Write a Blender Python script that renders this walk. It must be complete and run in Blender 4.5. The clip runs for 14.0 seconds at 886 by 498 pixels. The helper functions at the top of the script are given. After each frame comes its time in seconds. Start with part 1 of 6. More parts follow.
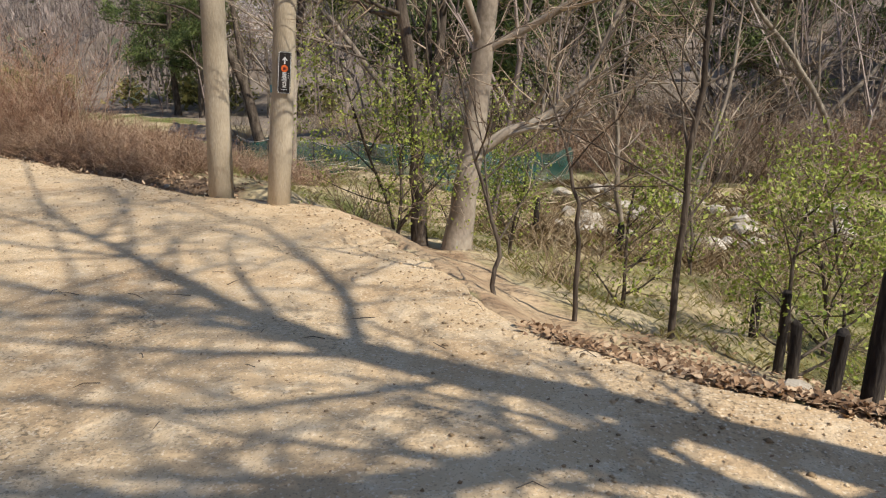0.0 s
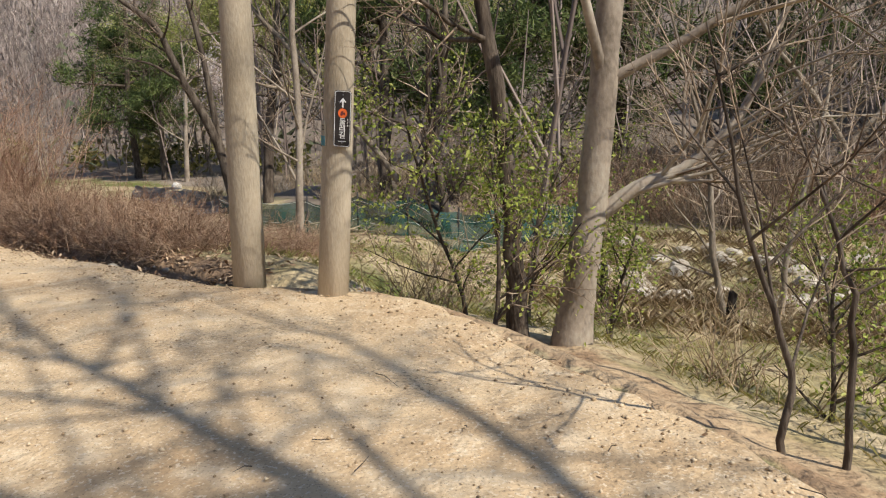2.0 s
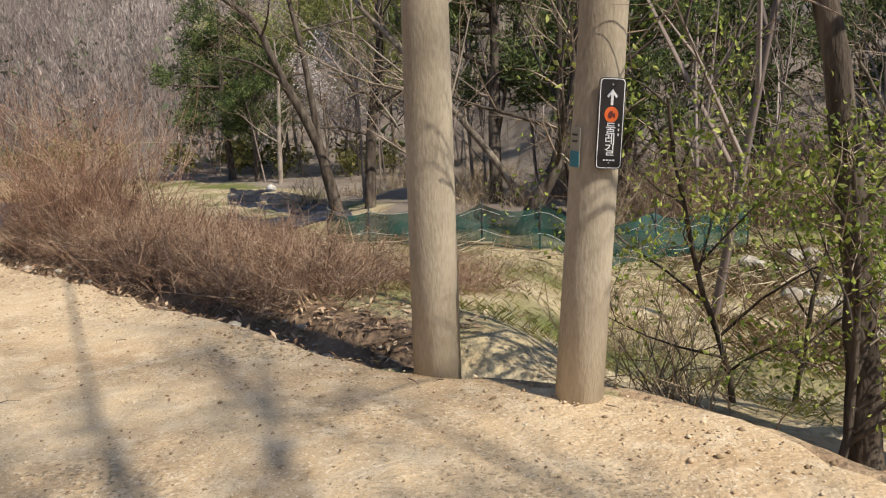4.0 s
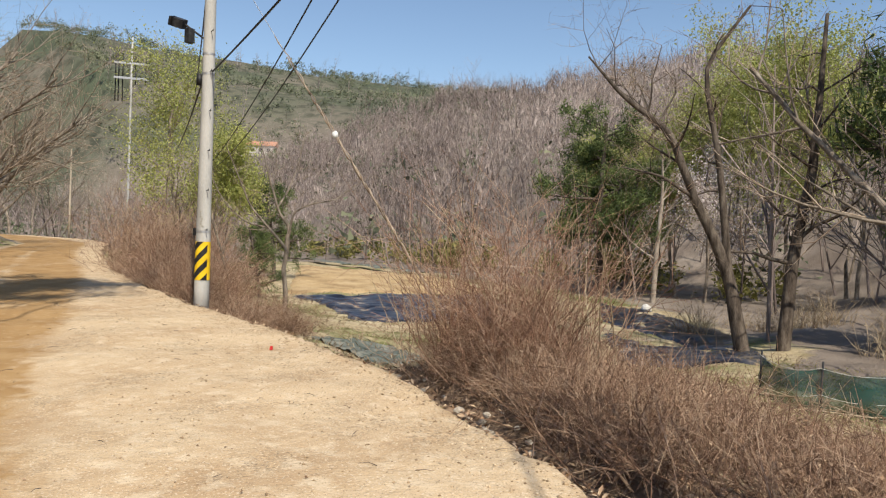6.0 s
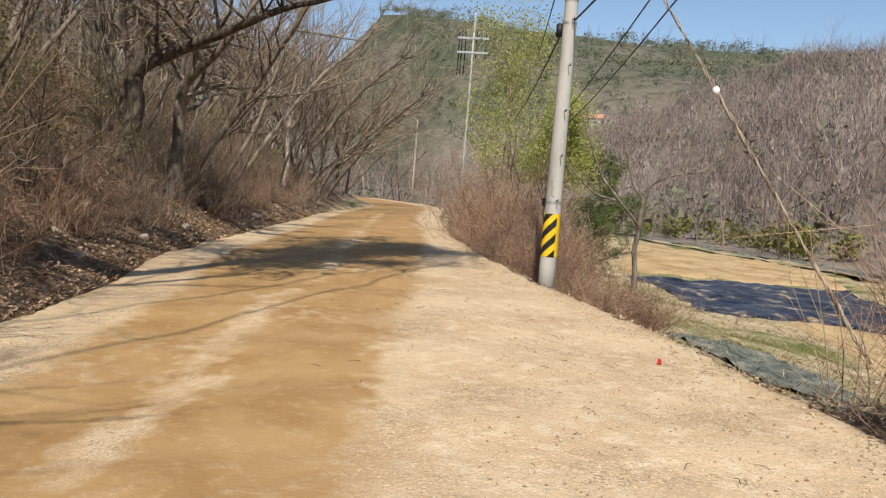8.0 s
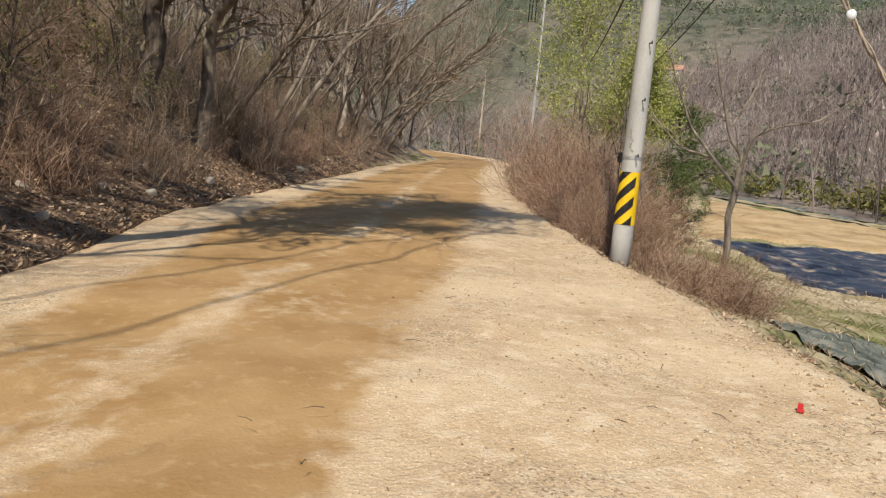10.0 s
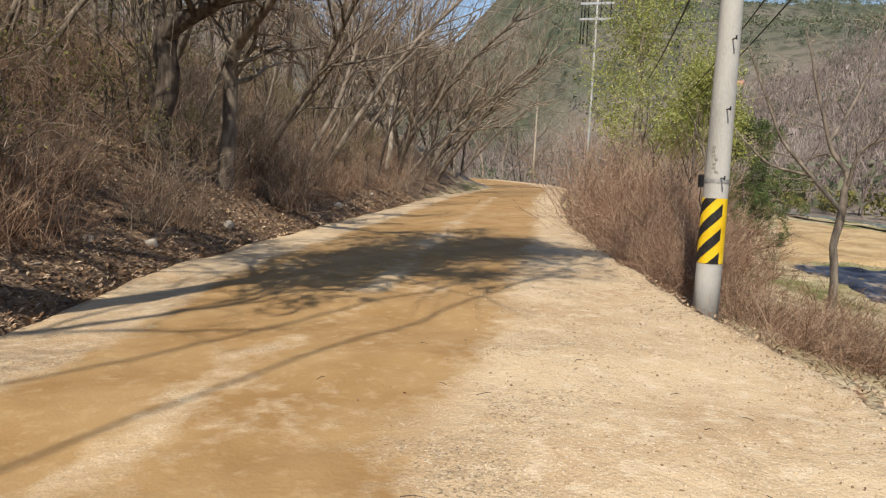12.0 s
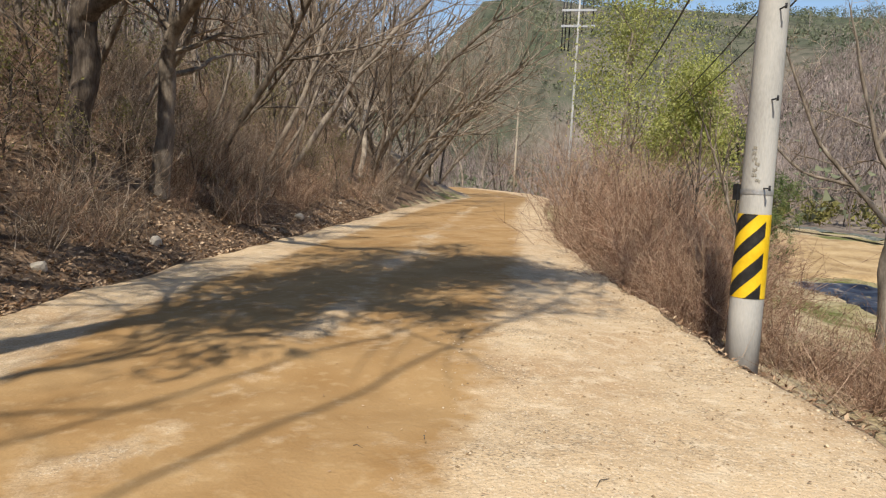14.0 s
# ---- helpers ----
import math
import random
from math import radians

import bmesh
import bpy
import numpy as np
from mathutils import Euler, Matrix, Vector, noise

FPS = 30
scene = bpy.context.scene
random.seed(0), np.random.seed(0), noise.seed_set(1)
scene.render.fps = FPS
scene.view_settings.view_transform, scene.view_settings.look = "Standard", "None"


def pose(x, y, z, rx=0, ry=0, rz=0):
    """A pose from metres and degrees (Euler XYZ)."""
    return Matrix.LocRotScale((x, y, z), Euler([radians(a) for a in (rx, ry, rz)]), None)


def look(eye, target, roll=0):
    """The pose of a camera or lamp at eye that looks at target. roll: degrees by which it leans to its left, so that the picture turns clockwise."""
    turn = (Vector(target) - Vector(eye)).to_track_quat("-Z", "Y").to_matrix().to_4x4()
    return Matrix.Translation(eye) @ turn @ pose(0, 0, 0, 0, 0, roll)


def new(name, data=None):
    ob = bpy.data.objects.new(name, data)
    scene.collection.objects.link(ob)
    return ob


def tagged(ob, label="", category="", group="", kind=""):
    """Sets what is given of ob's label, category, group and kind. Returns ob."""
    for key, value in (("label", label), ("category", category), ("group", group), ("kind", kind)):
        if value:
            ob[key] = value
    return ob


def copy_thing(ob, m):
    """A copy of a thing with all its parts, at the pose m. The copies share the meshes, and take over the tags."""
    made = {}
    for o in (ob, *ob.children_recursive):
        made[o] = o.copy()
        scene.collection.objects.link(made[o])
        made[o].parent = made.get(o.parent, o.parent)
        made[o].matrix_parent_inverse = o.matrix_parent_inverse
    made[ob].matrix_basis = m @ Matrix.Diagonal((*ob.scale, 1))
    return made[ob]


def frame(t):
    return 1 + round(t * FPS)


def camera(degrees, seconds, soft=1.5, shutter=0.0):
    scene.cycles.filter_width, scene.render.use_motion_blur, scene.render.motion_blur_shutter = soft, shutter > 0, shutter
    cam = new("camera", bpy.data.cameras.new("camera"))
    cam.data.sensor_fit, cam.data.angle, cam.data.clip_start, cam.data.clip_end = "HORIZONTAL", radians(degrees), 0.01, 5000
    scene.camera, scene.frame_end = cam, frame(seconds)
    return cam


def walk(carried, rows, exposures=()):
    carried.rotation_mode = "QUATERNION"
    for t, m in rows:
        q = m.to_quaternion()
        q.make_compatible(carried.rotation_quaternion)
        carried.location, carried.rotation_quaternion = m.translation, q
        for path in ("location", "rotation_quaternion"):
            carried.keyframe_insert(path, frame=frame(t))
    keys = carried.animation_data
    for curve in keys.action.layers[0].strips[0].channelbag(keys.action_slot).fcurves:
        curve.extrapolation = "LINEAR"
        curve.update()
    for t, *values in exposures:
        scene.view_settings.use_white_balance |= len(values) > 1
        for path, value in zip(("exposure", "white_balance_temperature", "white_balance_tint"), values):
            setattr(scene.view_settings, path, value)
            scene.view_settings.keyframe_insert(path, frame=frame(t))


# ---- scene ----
cam = camera(61.2, 14.0, soft=1.2, shutter=0.0)
PATH = [
    (0, (0.743, 0.022, 1.376), (0.476, 1.952, 0.923), 0.8),
    (0.5, (0.368, 0.502, 1.388), (0.102, 2.446, 1.002), 1.5),
    (1, (0.032, 1.005, 1.335), (-0.024, 2.979, 1.02), 0.9),
    (1.5, (-0.329, 1.456, 1.338), (-0.314, 3.427, 0.995), -0.5),
    (2, (-0.732, 1.889, 1.293), (-0.898, 3.857, 0.974), -1.1),
    (2.2, (-0.854, 2.099, 1.313), (-1.103, 4.056, 0.984), -0.7),
    (4.3, (-2.349, 4.224, 1.424), (-2.79, 6.149, 1.105), -3.1),
    (4.5, (-2.56, 4.409, 1.448), (-3.14, 6.299, 1.149), -2.0),
    (4.9, (-3.028, 4.789, 1.5), (-3.87, 6.594, 1.319), -1.2),
    (5, (-3.155, 4.882, 1.511), (-4.059, 6.657, 1.334), -2.3),
    (5.5, (-3.751, 5.284, 1.56), (-4.89, 6.926, 1.479), -1.1),
    (6, (-4.301, 5.631, 1.568), (-5.506, 7.228, 1.538), 2.1),
    (6.5, (-4.881, 5.906, 1.586), (-6.18, 7.426, 1.542), 3.1),
    (7, (-5.469, 6.184, 1.578), (-6.846, 7.632, 1.493), 5.3),
    (7.5, (-6.055, 6.396, 1.553), (-7.687, 7.551, 1.497), 3.8),
    (7.7, (-6.322, 6.473, 1.527), (-8.036, 7.499, 1.432), 4.2),
    (9.8, (-8.564, 8.01, 1.527), (-10.347, 8.877, 1.264), 5.3),
    (10, (-8.794, 8.115, 1.518), (-10.598, 8.929, 1.232), 5.2),
    (10.5, (-9.229, 8.43, 1.521), (-11.061, 9.158, 1.186), 5.0),
    (11, (-9.679, 8.726, 1.546), (-11.522, 9.437, 1.231), 4.4),
    (11.5, (-10.192, 8.978, 1.547), (-12.05, 9.67, 1.278), 3.5),
    (12, (-10.692, 9.183, 1.548), (-12.564, 9.851, 1.326), 2.7),
    (12.5, (-11.219, 9.434, 1.536), (-13.095, 10.101, 1.345), 2.2),
    (13, (-11.746, 9.664, 1.528), (-13.622, 10.335, 1.352), 2.2),
    (13.5, (-12.309, 9.938, 1.517), (-14.175, 10.634, 1.335), 2.5),
    (14, (-12.846, 10.142, 1.518), (-14.703, 10.86, 1.321), 3.0),
]
walk(cam, [(t, look(eye, target, roll)) for t, eye, target, roll in PATH], exposures=[(0.0, 0.23), (6.0, 0.25), (10.5, 0.14), (14.0, 0.24)])

# ---- world, sun ----
SUN_AZ = Vector((0.84, -0.54))
SUN_EL = radians(48)
world = bpy.data.worlds.new("sky")
scene.world = world
world.use_nodes = True
wn = world.node_tree.nodes
sky = wn.new("ShaderNodeTexSky")
sky.sky_type = "NISHITA"
sky.sun_disc = False
sky.sun_elevation = SUN_EL
sky.sun_rotation = math.atan2(SUN_AZ.x, SUN_AZ.y)
sky.air_density, sky.dust_density, sky.ozone_density = 1.0, 0.4, 1.6
wn["Background"].inputs[1].default_value = 0.115
world.node_tree.links.new(sky.outputs[0], wn["Background"].inputs[0])
sun_data = bpy.data.lights.new("sun", "SUN")
sun_data.energy, sun_data.angle, sun_data.color = 4.5, radians(0.7), (1.0, 0.92, 0.79)
sun = new("sun", sun_data)
sun.matrix_world = look(Vector((SUN_AZ.x * 50, SUN_AZ.y * 50, 50 * math.tan(SUN_EL))), (0, 0, 0))


# ---- materials ----
def material(name, colours, scale=3.0, rough=0.85, bump=0.3, bump_scale=40.0, spread=0.25, metal=0.0, per_object=0.0, island=0.0, stretch=(1, 1, 1), translucent=0.0):
    """Two scales of noise mix the colours; fine noise gives relief."""
    m = bpy.data.materials.new(name)
    m.use_nodes = True
    n, l = m.node_tree.nodes, m.node_tree.links
    b = n["Principled BSDF"]
    b.inputs["Roughness"].default_value, b.inputs["Metallic"].default_value = rough, metal
    b.inputs["Specular IOR Level"].default_value = 0.25
    co = n.new("ShaderNodeTexCoord")
    mp = n.new("ShaderNodeMapping")
    mp.inputs["Scale"].default_value = stretch
    l.new(co.outputs["Object"], mp.inputs[0])
    big, small = n.new("ShaderNodeTexNoise"), n.new("ShaderNodeTexNoise")
    big.inputs["Scale"].default_value, big.inputs["Detail"].default_value = scale, 5
    small.inputs["Scale"].default_value, small.inputs["Detail"].default_value = bump_scale, 4
    l.new(mp.outputs[0], big.inputs["Vector"]), l.new(mp.outputs[0], small.inputs["Vector"])
    mix = n.new("ShaderNodeMath")
    mix.operation = "MULTIPLY_ADD"
    mix.inputs[1].default_value = 0.4
    l.new(small.outputs[0], mix.inputs[0])
    sub = n.new("ShaderNodeMath")
    sub.operation = "MULTIPLY_ADD"
    sub.inputs[1].default_value, sub.inputs[2].default_value = 1.0, -0.2
    l.new(big.outputs[0], sub.inputs[0])
    l.new(sub.outputs[0], mix.inputs[2])
    value = mix.outputs[0]
    for amount, kind, out in ((per_object, "ShaderNodeObjectInfo", "Random"), (island, "ShaderNodeNewGeometry", "Random Per Island")):
        if amount:
            info, add = n.new(kind), n.new("ShaderNodeMath")
            add.operation = "MULTIPLY_ADD"
            add.inputs[1].default_value = amount
            l.new(info.outputs[out], add.inputs[0])
            off = n.new("ShaderNodeMath")
            off.inputs[1].default_value = -amount / 2
            l.new(value, off.inputs[0])
            l.new(off.outputs[0], add.inputs[2])
            value = add.outputs[0]
    ramp = n.new("ShaderNodeValToRGB")
    e = ramp.color_ramp.elements
    while len(e) < len(colours):
        e.new(0.5)
    for i, c in enumerate(colours):
        e[i].position = 0.5 - spread + 2 * spread * i / max(1, len(colours) - 1)
        e[i].color = (*c, 1)
    l.new(value, ramp.inputs[0])
    l.new(ramp.outputs[0], b.inputs["Base Color"])
    if bump:
        bp = n.new("ShaderNodeBump")
        bp.inputs["Strength"].default_value, bp.inputs["Distance"].default_value = bump, 0.02
        l.new(small.outputs[0], bp.inputs["Height"])
        l.new(bp.outputs[0], b.inputs["Normal"])
    if translucent:
        t, mx = n.new("ShaderNodeBsdfTranslucent"), n.new("ShaderNodeMixShader")
        l.new(ramp.outputs[0], t.inputs[0])
        mx.inputs[0].default_value = translucent
        l.new(b.outputs[0], mx.inputs[1]), l.new(t.outputs[0], mx.inputs[2])
        l.new(mx.outputs[0], n["Material Output"].inputs[0])
    return m


def plain(name, colour, rough=0.6, metal=0.0):
    m = bpy.data.materials.new(name)
    m.use_nodes = True
    b = m.node_tree.nodes["Principled BSDF"]
    b.inputs["Base Color"].default_value = (*colour, 1)
    b.inputs["Roughness"].default_value, b.inputs["Metallic"].default_value = rough, metal
    return m


M_BARK = material("grey_bark", [(0.10, 0.08, 0.06), (0.22, 0.18, 0.14), (0.34, 0.29, 0.23)], 6, 0.9, 0.6, 50, 0.2, per_object=0.2, stretch=(1, 1, 0.35))
M_SMOOTH = material("smooth_bark", [(0.16, 0.13, 0.10), (0.30, 0.25, 0.20), (0.42, 0.37, 0.30)], 3, 0.85, 0.3, 30, 0.2, stretch=(1, 1, 0.6))
M_DARK = material("dark_bark", [(0.035, 0.027, 0.02), (0.09, 0.07, 0.055), (0.17, 0.14, 0.11)], 8, 0.95, 0.9, 40, 0.2, per_object=0.1, stretch=(1, 1, 0.25))
M_TWIG = material("grey_twigs", [(0.14, 0.10, 0.072), (0.29, 0.215, 0.15), (0.46, 0.37, 0.28)], 2, 0.9, 0, 20, 0.2, per_object=0.15, island=0.55)
M_BRUSH = material("brown_brush_stems", [(0.15, 0.085, 0.055), (0.33, 0.205, 0.135), (0.52, 0.38, 0.265)], 2, 0.9, 0, 20, 0.22, island=0.5)
M_RED = material("reddish_brush_stems", [(0.19, 0.095, 0.06), (0.37, 0.22, 0.15), (0.54, 0.39, 0.27)], 2, 0.9, 0, 20, 0.22, island=0.5)
M_STRAW = material("straw_stems", [(0.20, 0.14, 0.085), (0.36, 0.27, 0.17), (0.55, 0.45, 0.31)], 2, 0.9, 0, 20, 0.22, island=0.5)
M_PINE = material("pine_needles", [(0.05, 0.075, 0.03), (0.11, 0.15, 0.05), (0.21, 0.25, 0.085)], 1.2, 0.8, 0, 20, 0.2, island=0.4, translucent=0.25)
M_FRESH = material("fresh_leaves", [(0.25, 0.28, 0.07), (0.41, 0.43, 0.13), (0.56, 0.56, 0.22)], 1.2, 0.7, 0, 20, 0.22, island=0.4, translucent=0.4)
M_EVER = material("evergreen_leaves", [(0.13, 0.18, 0.03), (0.29, 0.35, 0.06), (0.50, 0.53, 0.15)], 1.2, 0.5, 0, 20, 0.22, island=0.5, translucent=0.3)
M_DEADLEAF = material("dry_leaves", [(0.15, 0.088, 0.05), (0.33, 0.21, 0.125), (0.52, 0.385, 0.255)], 2, 0.85, 0, 20, 0.22, island=0.6)
M_GRASS = material("spring_grass", [(0.24, 0.25, 0.07), (0.41, 0.38, 0.14), (0.60, 0.52, 0.28)], 0.6, 0.85, 0, 20, 0.22, island=0.4, translucent=0.3)
M_STONE = material("pale_stone", [(0.26, 0.22, 0.17), (0.42, 0.37, 0.30), (0.58, 0.53, 0.45)], 7, 0.9, 0.6, 45, 0.22, per_object=0.2)
M_POLE = material("weathered_concrete", [(0.30, 0.25, 0.18), (0.44, 0.375, 0.285), (0.55, 0.48, 0.375)], 2.5, 0.85, 0.25, 70, 0.22, stretch=(1, 1, 0.3))
M_POLE2 = material("grey_concrete", [(0.33, 0.32, 0.30), (0.45, 0.44, 0.41), (0.54, 0.52, 0.48)], 2.5, 0.8, 0.15, 70, 0.22, stretch=(1, 1, 0.25))
M_YELLOW = material("yellow_sheet", [(0.66, 0.40, 0.01), (0.80, 0.53, 0.02), (0.86, 0.60, 0.04)], 5, 0.45, 0.05, 60, 0.25)
M_BLACK = material("black_sheet", [(0.012, 0.012, 0.012), (0.022, 0.021, 0.02), (0.05, 0.046, 0.04)], 9, 0.5, 0.3, 120, 0.25)
M_CABLE = plain("cable_rubber", (0.012, 0.012, 0.013), 0.6)
M_STEEL = material("galvanised_steel", [(0.30, 0.30, 0.30), (0.42, 0.42, 0.42), (0.5, 0.5, 0.5)], 8, 0.5, 0.1, 60, 0.25, metal=0.6)
M_DARKSTEEL = material("dark_steel", [(0.012, 0.012, 0.014), (0.028, 0.028, 0.03), (0.06, 0.06, 0.06)], 8, 0.6, 0.1, 60, 0.25)
M_POST = material("blackened_timber", [(0.012, 0.010, 0.009), (0.035, 0.028, 0.024), (0.09, 0.075, 0.06)], 6, 0.9, 0.8, 50, 0.22, stretch=(1, 1, 0.2))
M_SIGN = plain("sign_black", (0.018, 0.014, 0.013), 0.4)
M_WHITE = plain("sign_white", (0.8, 0.8, 0.8), 0.5)
M_ORANGE = plain("sign_orange", (0.72, 0.13, 0.02), 0.5)
M_REDBROWN = plain("sign_dark_red", (0.12, 0.015, 0.01), 0.5)
M_BLUE = plain("sticker_blue", (0.02, 0.20, 0.28), 0.5)
M_PLATE = plain("plate_grey", (0.34, 0.32, 0.27), 0.6)
M_RED_PLASTIC = plain("red_plastic", (0.55, 0.03, 0.03), 0.5)
M_BAG = material("white_sack", [(0.5, 0.47, 0.42), (0.68, 0.65, 0.6), (0.78, 0.76, 0.72)], 4, 0.7, 0.4, 20, 0.25)
M_MULCH = material("black_plastic_mulch", [(0.008, 0.009, 0.013), (0.016, 0.018, 0.028), (0.03, 0.033, 0.045), (0.07, 0.07, 0.08), (0.40, 0.30, 0.19)], 0.8, 0.32, 0.5, 5, 0.2, stretch=(1, 2.2, 1))
M_SOIL = material("tilled_tan_soil", [(0.30, 0.20, 0.10), (0.44, 0.31, 0.16), (0.54, 0.40, 0.23)], 0.5, 0.95, 0.8, 9, 0.2)
# far tones lightened and muted: distance haze put into the colours
M_FARTWIG = material("far_bare_wood", [(0.11, 0.085, 0.075), (0.27, 0.215, 0.19), (0.45, 0.38, 0.34)], 0.02, 0.95, 0, 0.2, 0.2, island=0.35)
M_FARGREEN = material("far_foliage", [(0.085, 0.10, 0.065), (0.145, 0.16, 0.10), (0.22, 0.225, 0.135)], 0.01, 0.95, 0, 0.05, 0.2, island=0.3)


def net_material():
    m = plain("green_netting", (0.010, 0.070, 0.056), 0.7)
    n, l = m.node_tree.nodes, m.node_tree.links
    t, mx = n.new("ShaderNodeBsdfTransparent"), n.new("ShaderNodeMixShader")
    noise_tex = n.new("ShaderNodeTexNoise")
    noise_tex.inputs["Scale"].default_value = 2.5
    ramp = n.new("ShaderNodeMapRange")
    ramp.inputs["From Min"].default_value, ramp.inputs["From Max"].default_value = 0.3, 0.75
    ramp.inputs["To Min"].default_value, ramp.inputs["To Max"].default_value = 0.62, 0.92
    co = n.new("ShaderNodeTexCoord")
    l.new(co.outputs["Object"], noise_tex.inputs["Vector"])
    l.new(noise_tex.outputs[0], ramp.inputs[0]), l.new(ramp.outputs[0], mx.inputs[0])
    l.new(t.outputs[0], mx.inputs[1]), l.new(n["Principled BSDF"].outputs[0], mx.inputs[2])
    l.new(mx.outputs[0], n["Material Output"].inputs[0])
    return m


M_NET = net_material()


def mixed(m, a, b, fac):
    x = m.node_tree.nodes.new("ShaderNodeMix")
    x.data_type = "RGBA"
    for s, v in ((x.inputs[0], fac), (x.inputs[6], a), (x.inputs[7], b)):
        if isinstance(v, (tuple, float, int)):
            s.default_value = (*v, 1) if isinstance(v, tuple) else v
        else:
            m.node_tree.links.new(v, s)
    return x.outputs[2]


def noise_of(m, vec, scale, detail=5.0, lo=0.35, hi=0.65):
    n, l = m.node_tree.nodes, m.node_tree.links
    t, r = n.new("ShaderNodeTexNoise"), n.new("ShaderNodeMapRange")
    t.inputs["Scale"].default_value, t.inputs["Detail"].default_value = scale, detail
    r.inputs["From Min"].default_value, r.inputs["From Max"].default_value = lo, hi
    l.new(vec, t.inputs["Vector"]), l.new(t.outputs[0], r.inputs[0])
    return r.outputs[0]


def math_of(m, op, a, b):
    x = m.node_tree.nodes.new("ShaderNodeMath")
    x.operation = op
    for s, v in zip(x.inputs, (a, b)):
        if isinstance(v, (float, int)):
            s.default_value = v
        else:
            m.node_tree.links.new(v, s)
    return x.outputs[0]


def road_material():
    """Pale decomposed granite with two browner wheel tracks; track strength comes from the attribute 'track'."""
    m = plain("packed_dirt", (0.5, 0.4, 0.3), 0.95)
    n, l = m.node_tree.nodes, m.node_tree.links
    b = n["Principled BSDF"]
    b.inputs["Specular IOR Level"].default_value = 0.15
    vec = n.new("ShaderNodeTexCoord").outputs["Object"]
    pale = mixed(m, (0.61, 0.46, 0.29), (0.46, 0.315, 0.18), noise_of(m, vec, 0.8, 7, 0.42, 0.70))
    pale = mixed(m, pale, (0.71, 0.575, 0.40), math_of(m, "MULTIPLY", noise_of(m, vec, 5.0, 7, 0.5, 0.68), 0.75))
    patch = math_of(m, "MULTIPLY", noise_of(m, vec, 1.0, 6, 0.48, 0.62), 0.8)
    pale = mixed(m, pale, (0.36, 0.265, 0.165), math_of(m, "MULTIPLY", noise_of(m, vec, 13.0, 8, 0.48, 0.60), math_of(m, "MULTIPLY", patch, 0.6)))
    pale = mixed(m, pale, (0.20, 0.155, 0.10), math_of(m, "MULTIPLY", noise_of(m, vec, 42.0, 4, 0.55, 0.63), patch))
    pale = mixed(m, pale, (0.76, 0.645, 0.48), math_of(m, "MULTIPLY", noise_of(m, vec, 52.0, 3, 0.58, 0.65), 0.7))
    pale = mixed(m, pale, (0.24, 0.175, 0.115), math_of(m, "MULTIPLY", noise_of(m, vec, 90.0, 3, 0.58, 0.68), 0.7))
    brown = mixed(m, (0.33, 0.195, 0.08), (0.42, 0.27, 0.125), noise_of(m, vec, 1.3, 5))
    brown = mixed(m, brown, (0.52, 0.37, 0.2), math_of(m, "MULTIPLY", noise_of(m, vec, 9.0, 6, 0.55, 0.75), 0.5))
    at = n.new("ShaderNodeAttribute")
    at.attribute_name = "track"
    grain = noise_of(m, vec, 5.0, 7, 0.3, 0.7)
    t = math_of(m, "ADD", at.outputs["Fac"], math_of(m, "MULTIPLY", math_of(m, "SUBTRACT", grain, 0.5), 0.55))
    r = n.new("ShaderNodeMapRange")
    r.inputs["From Min"].default_value, r.inputs["From Max"].default_value = 0.25, 0.75
    l.new(t, r.inputs[0])
    l.new(mixed(m, pale, brown, r.outputs[0]), b.inputs["Base Color"])
    bp = n.new("ShaderNodeBump")
    bp.inputs["Strength"].default_value, bp.inputs["Distance"].default_value = 0.65, 0.014
    h = math_of(m, "ADD", noise_of(m, vec, 34.0, 6, 0.2, 0.8), math_of(m, "MULTIPLY", noise_of(m, vec, 7.0, 4, 0.2, 0.8), 1.5))
    l.new(math_of(m, "MULTIPLY", h, math_of(m, "SUBTRACT", 1.0, math_of(m, "MULTIPLY", r.outputs[0], 0.6))), bp.inputs["Height"])
    l.new(bp.outputs[0], b.inputs["Normal"])
    return m


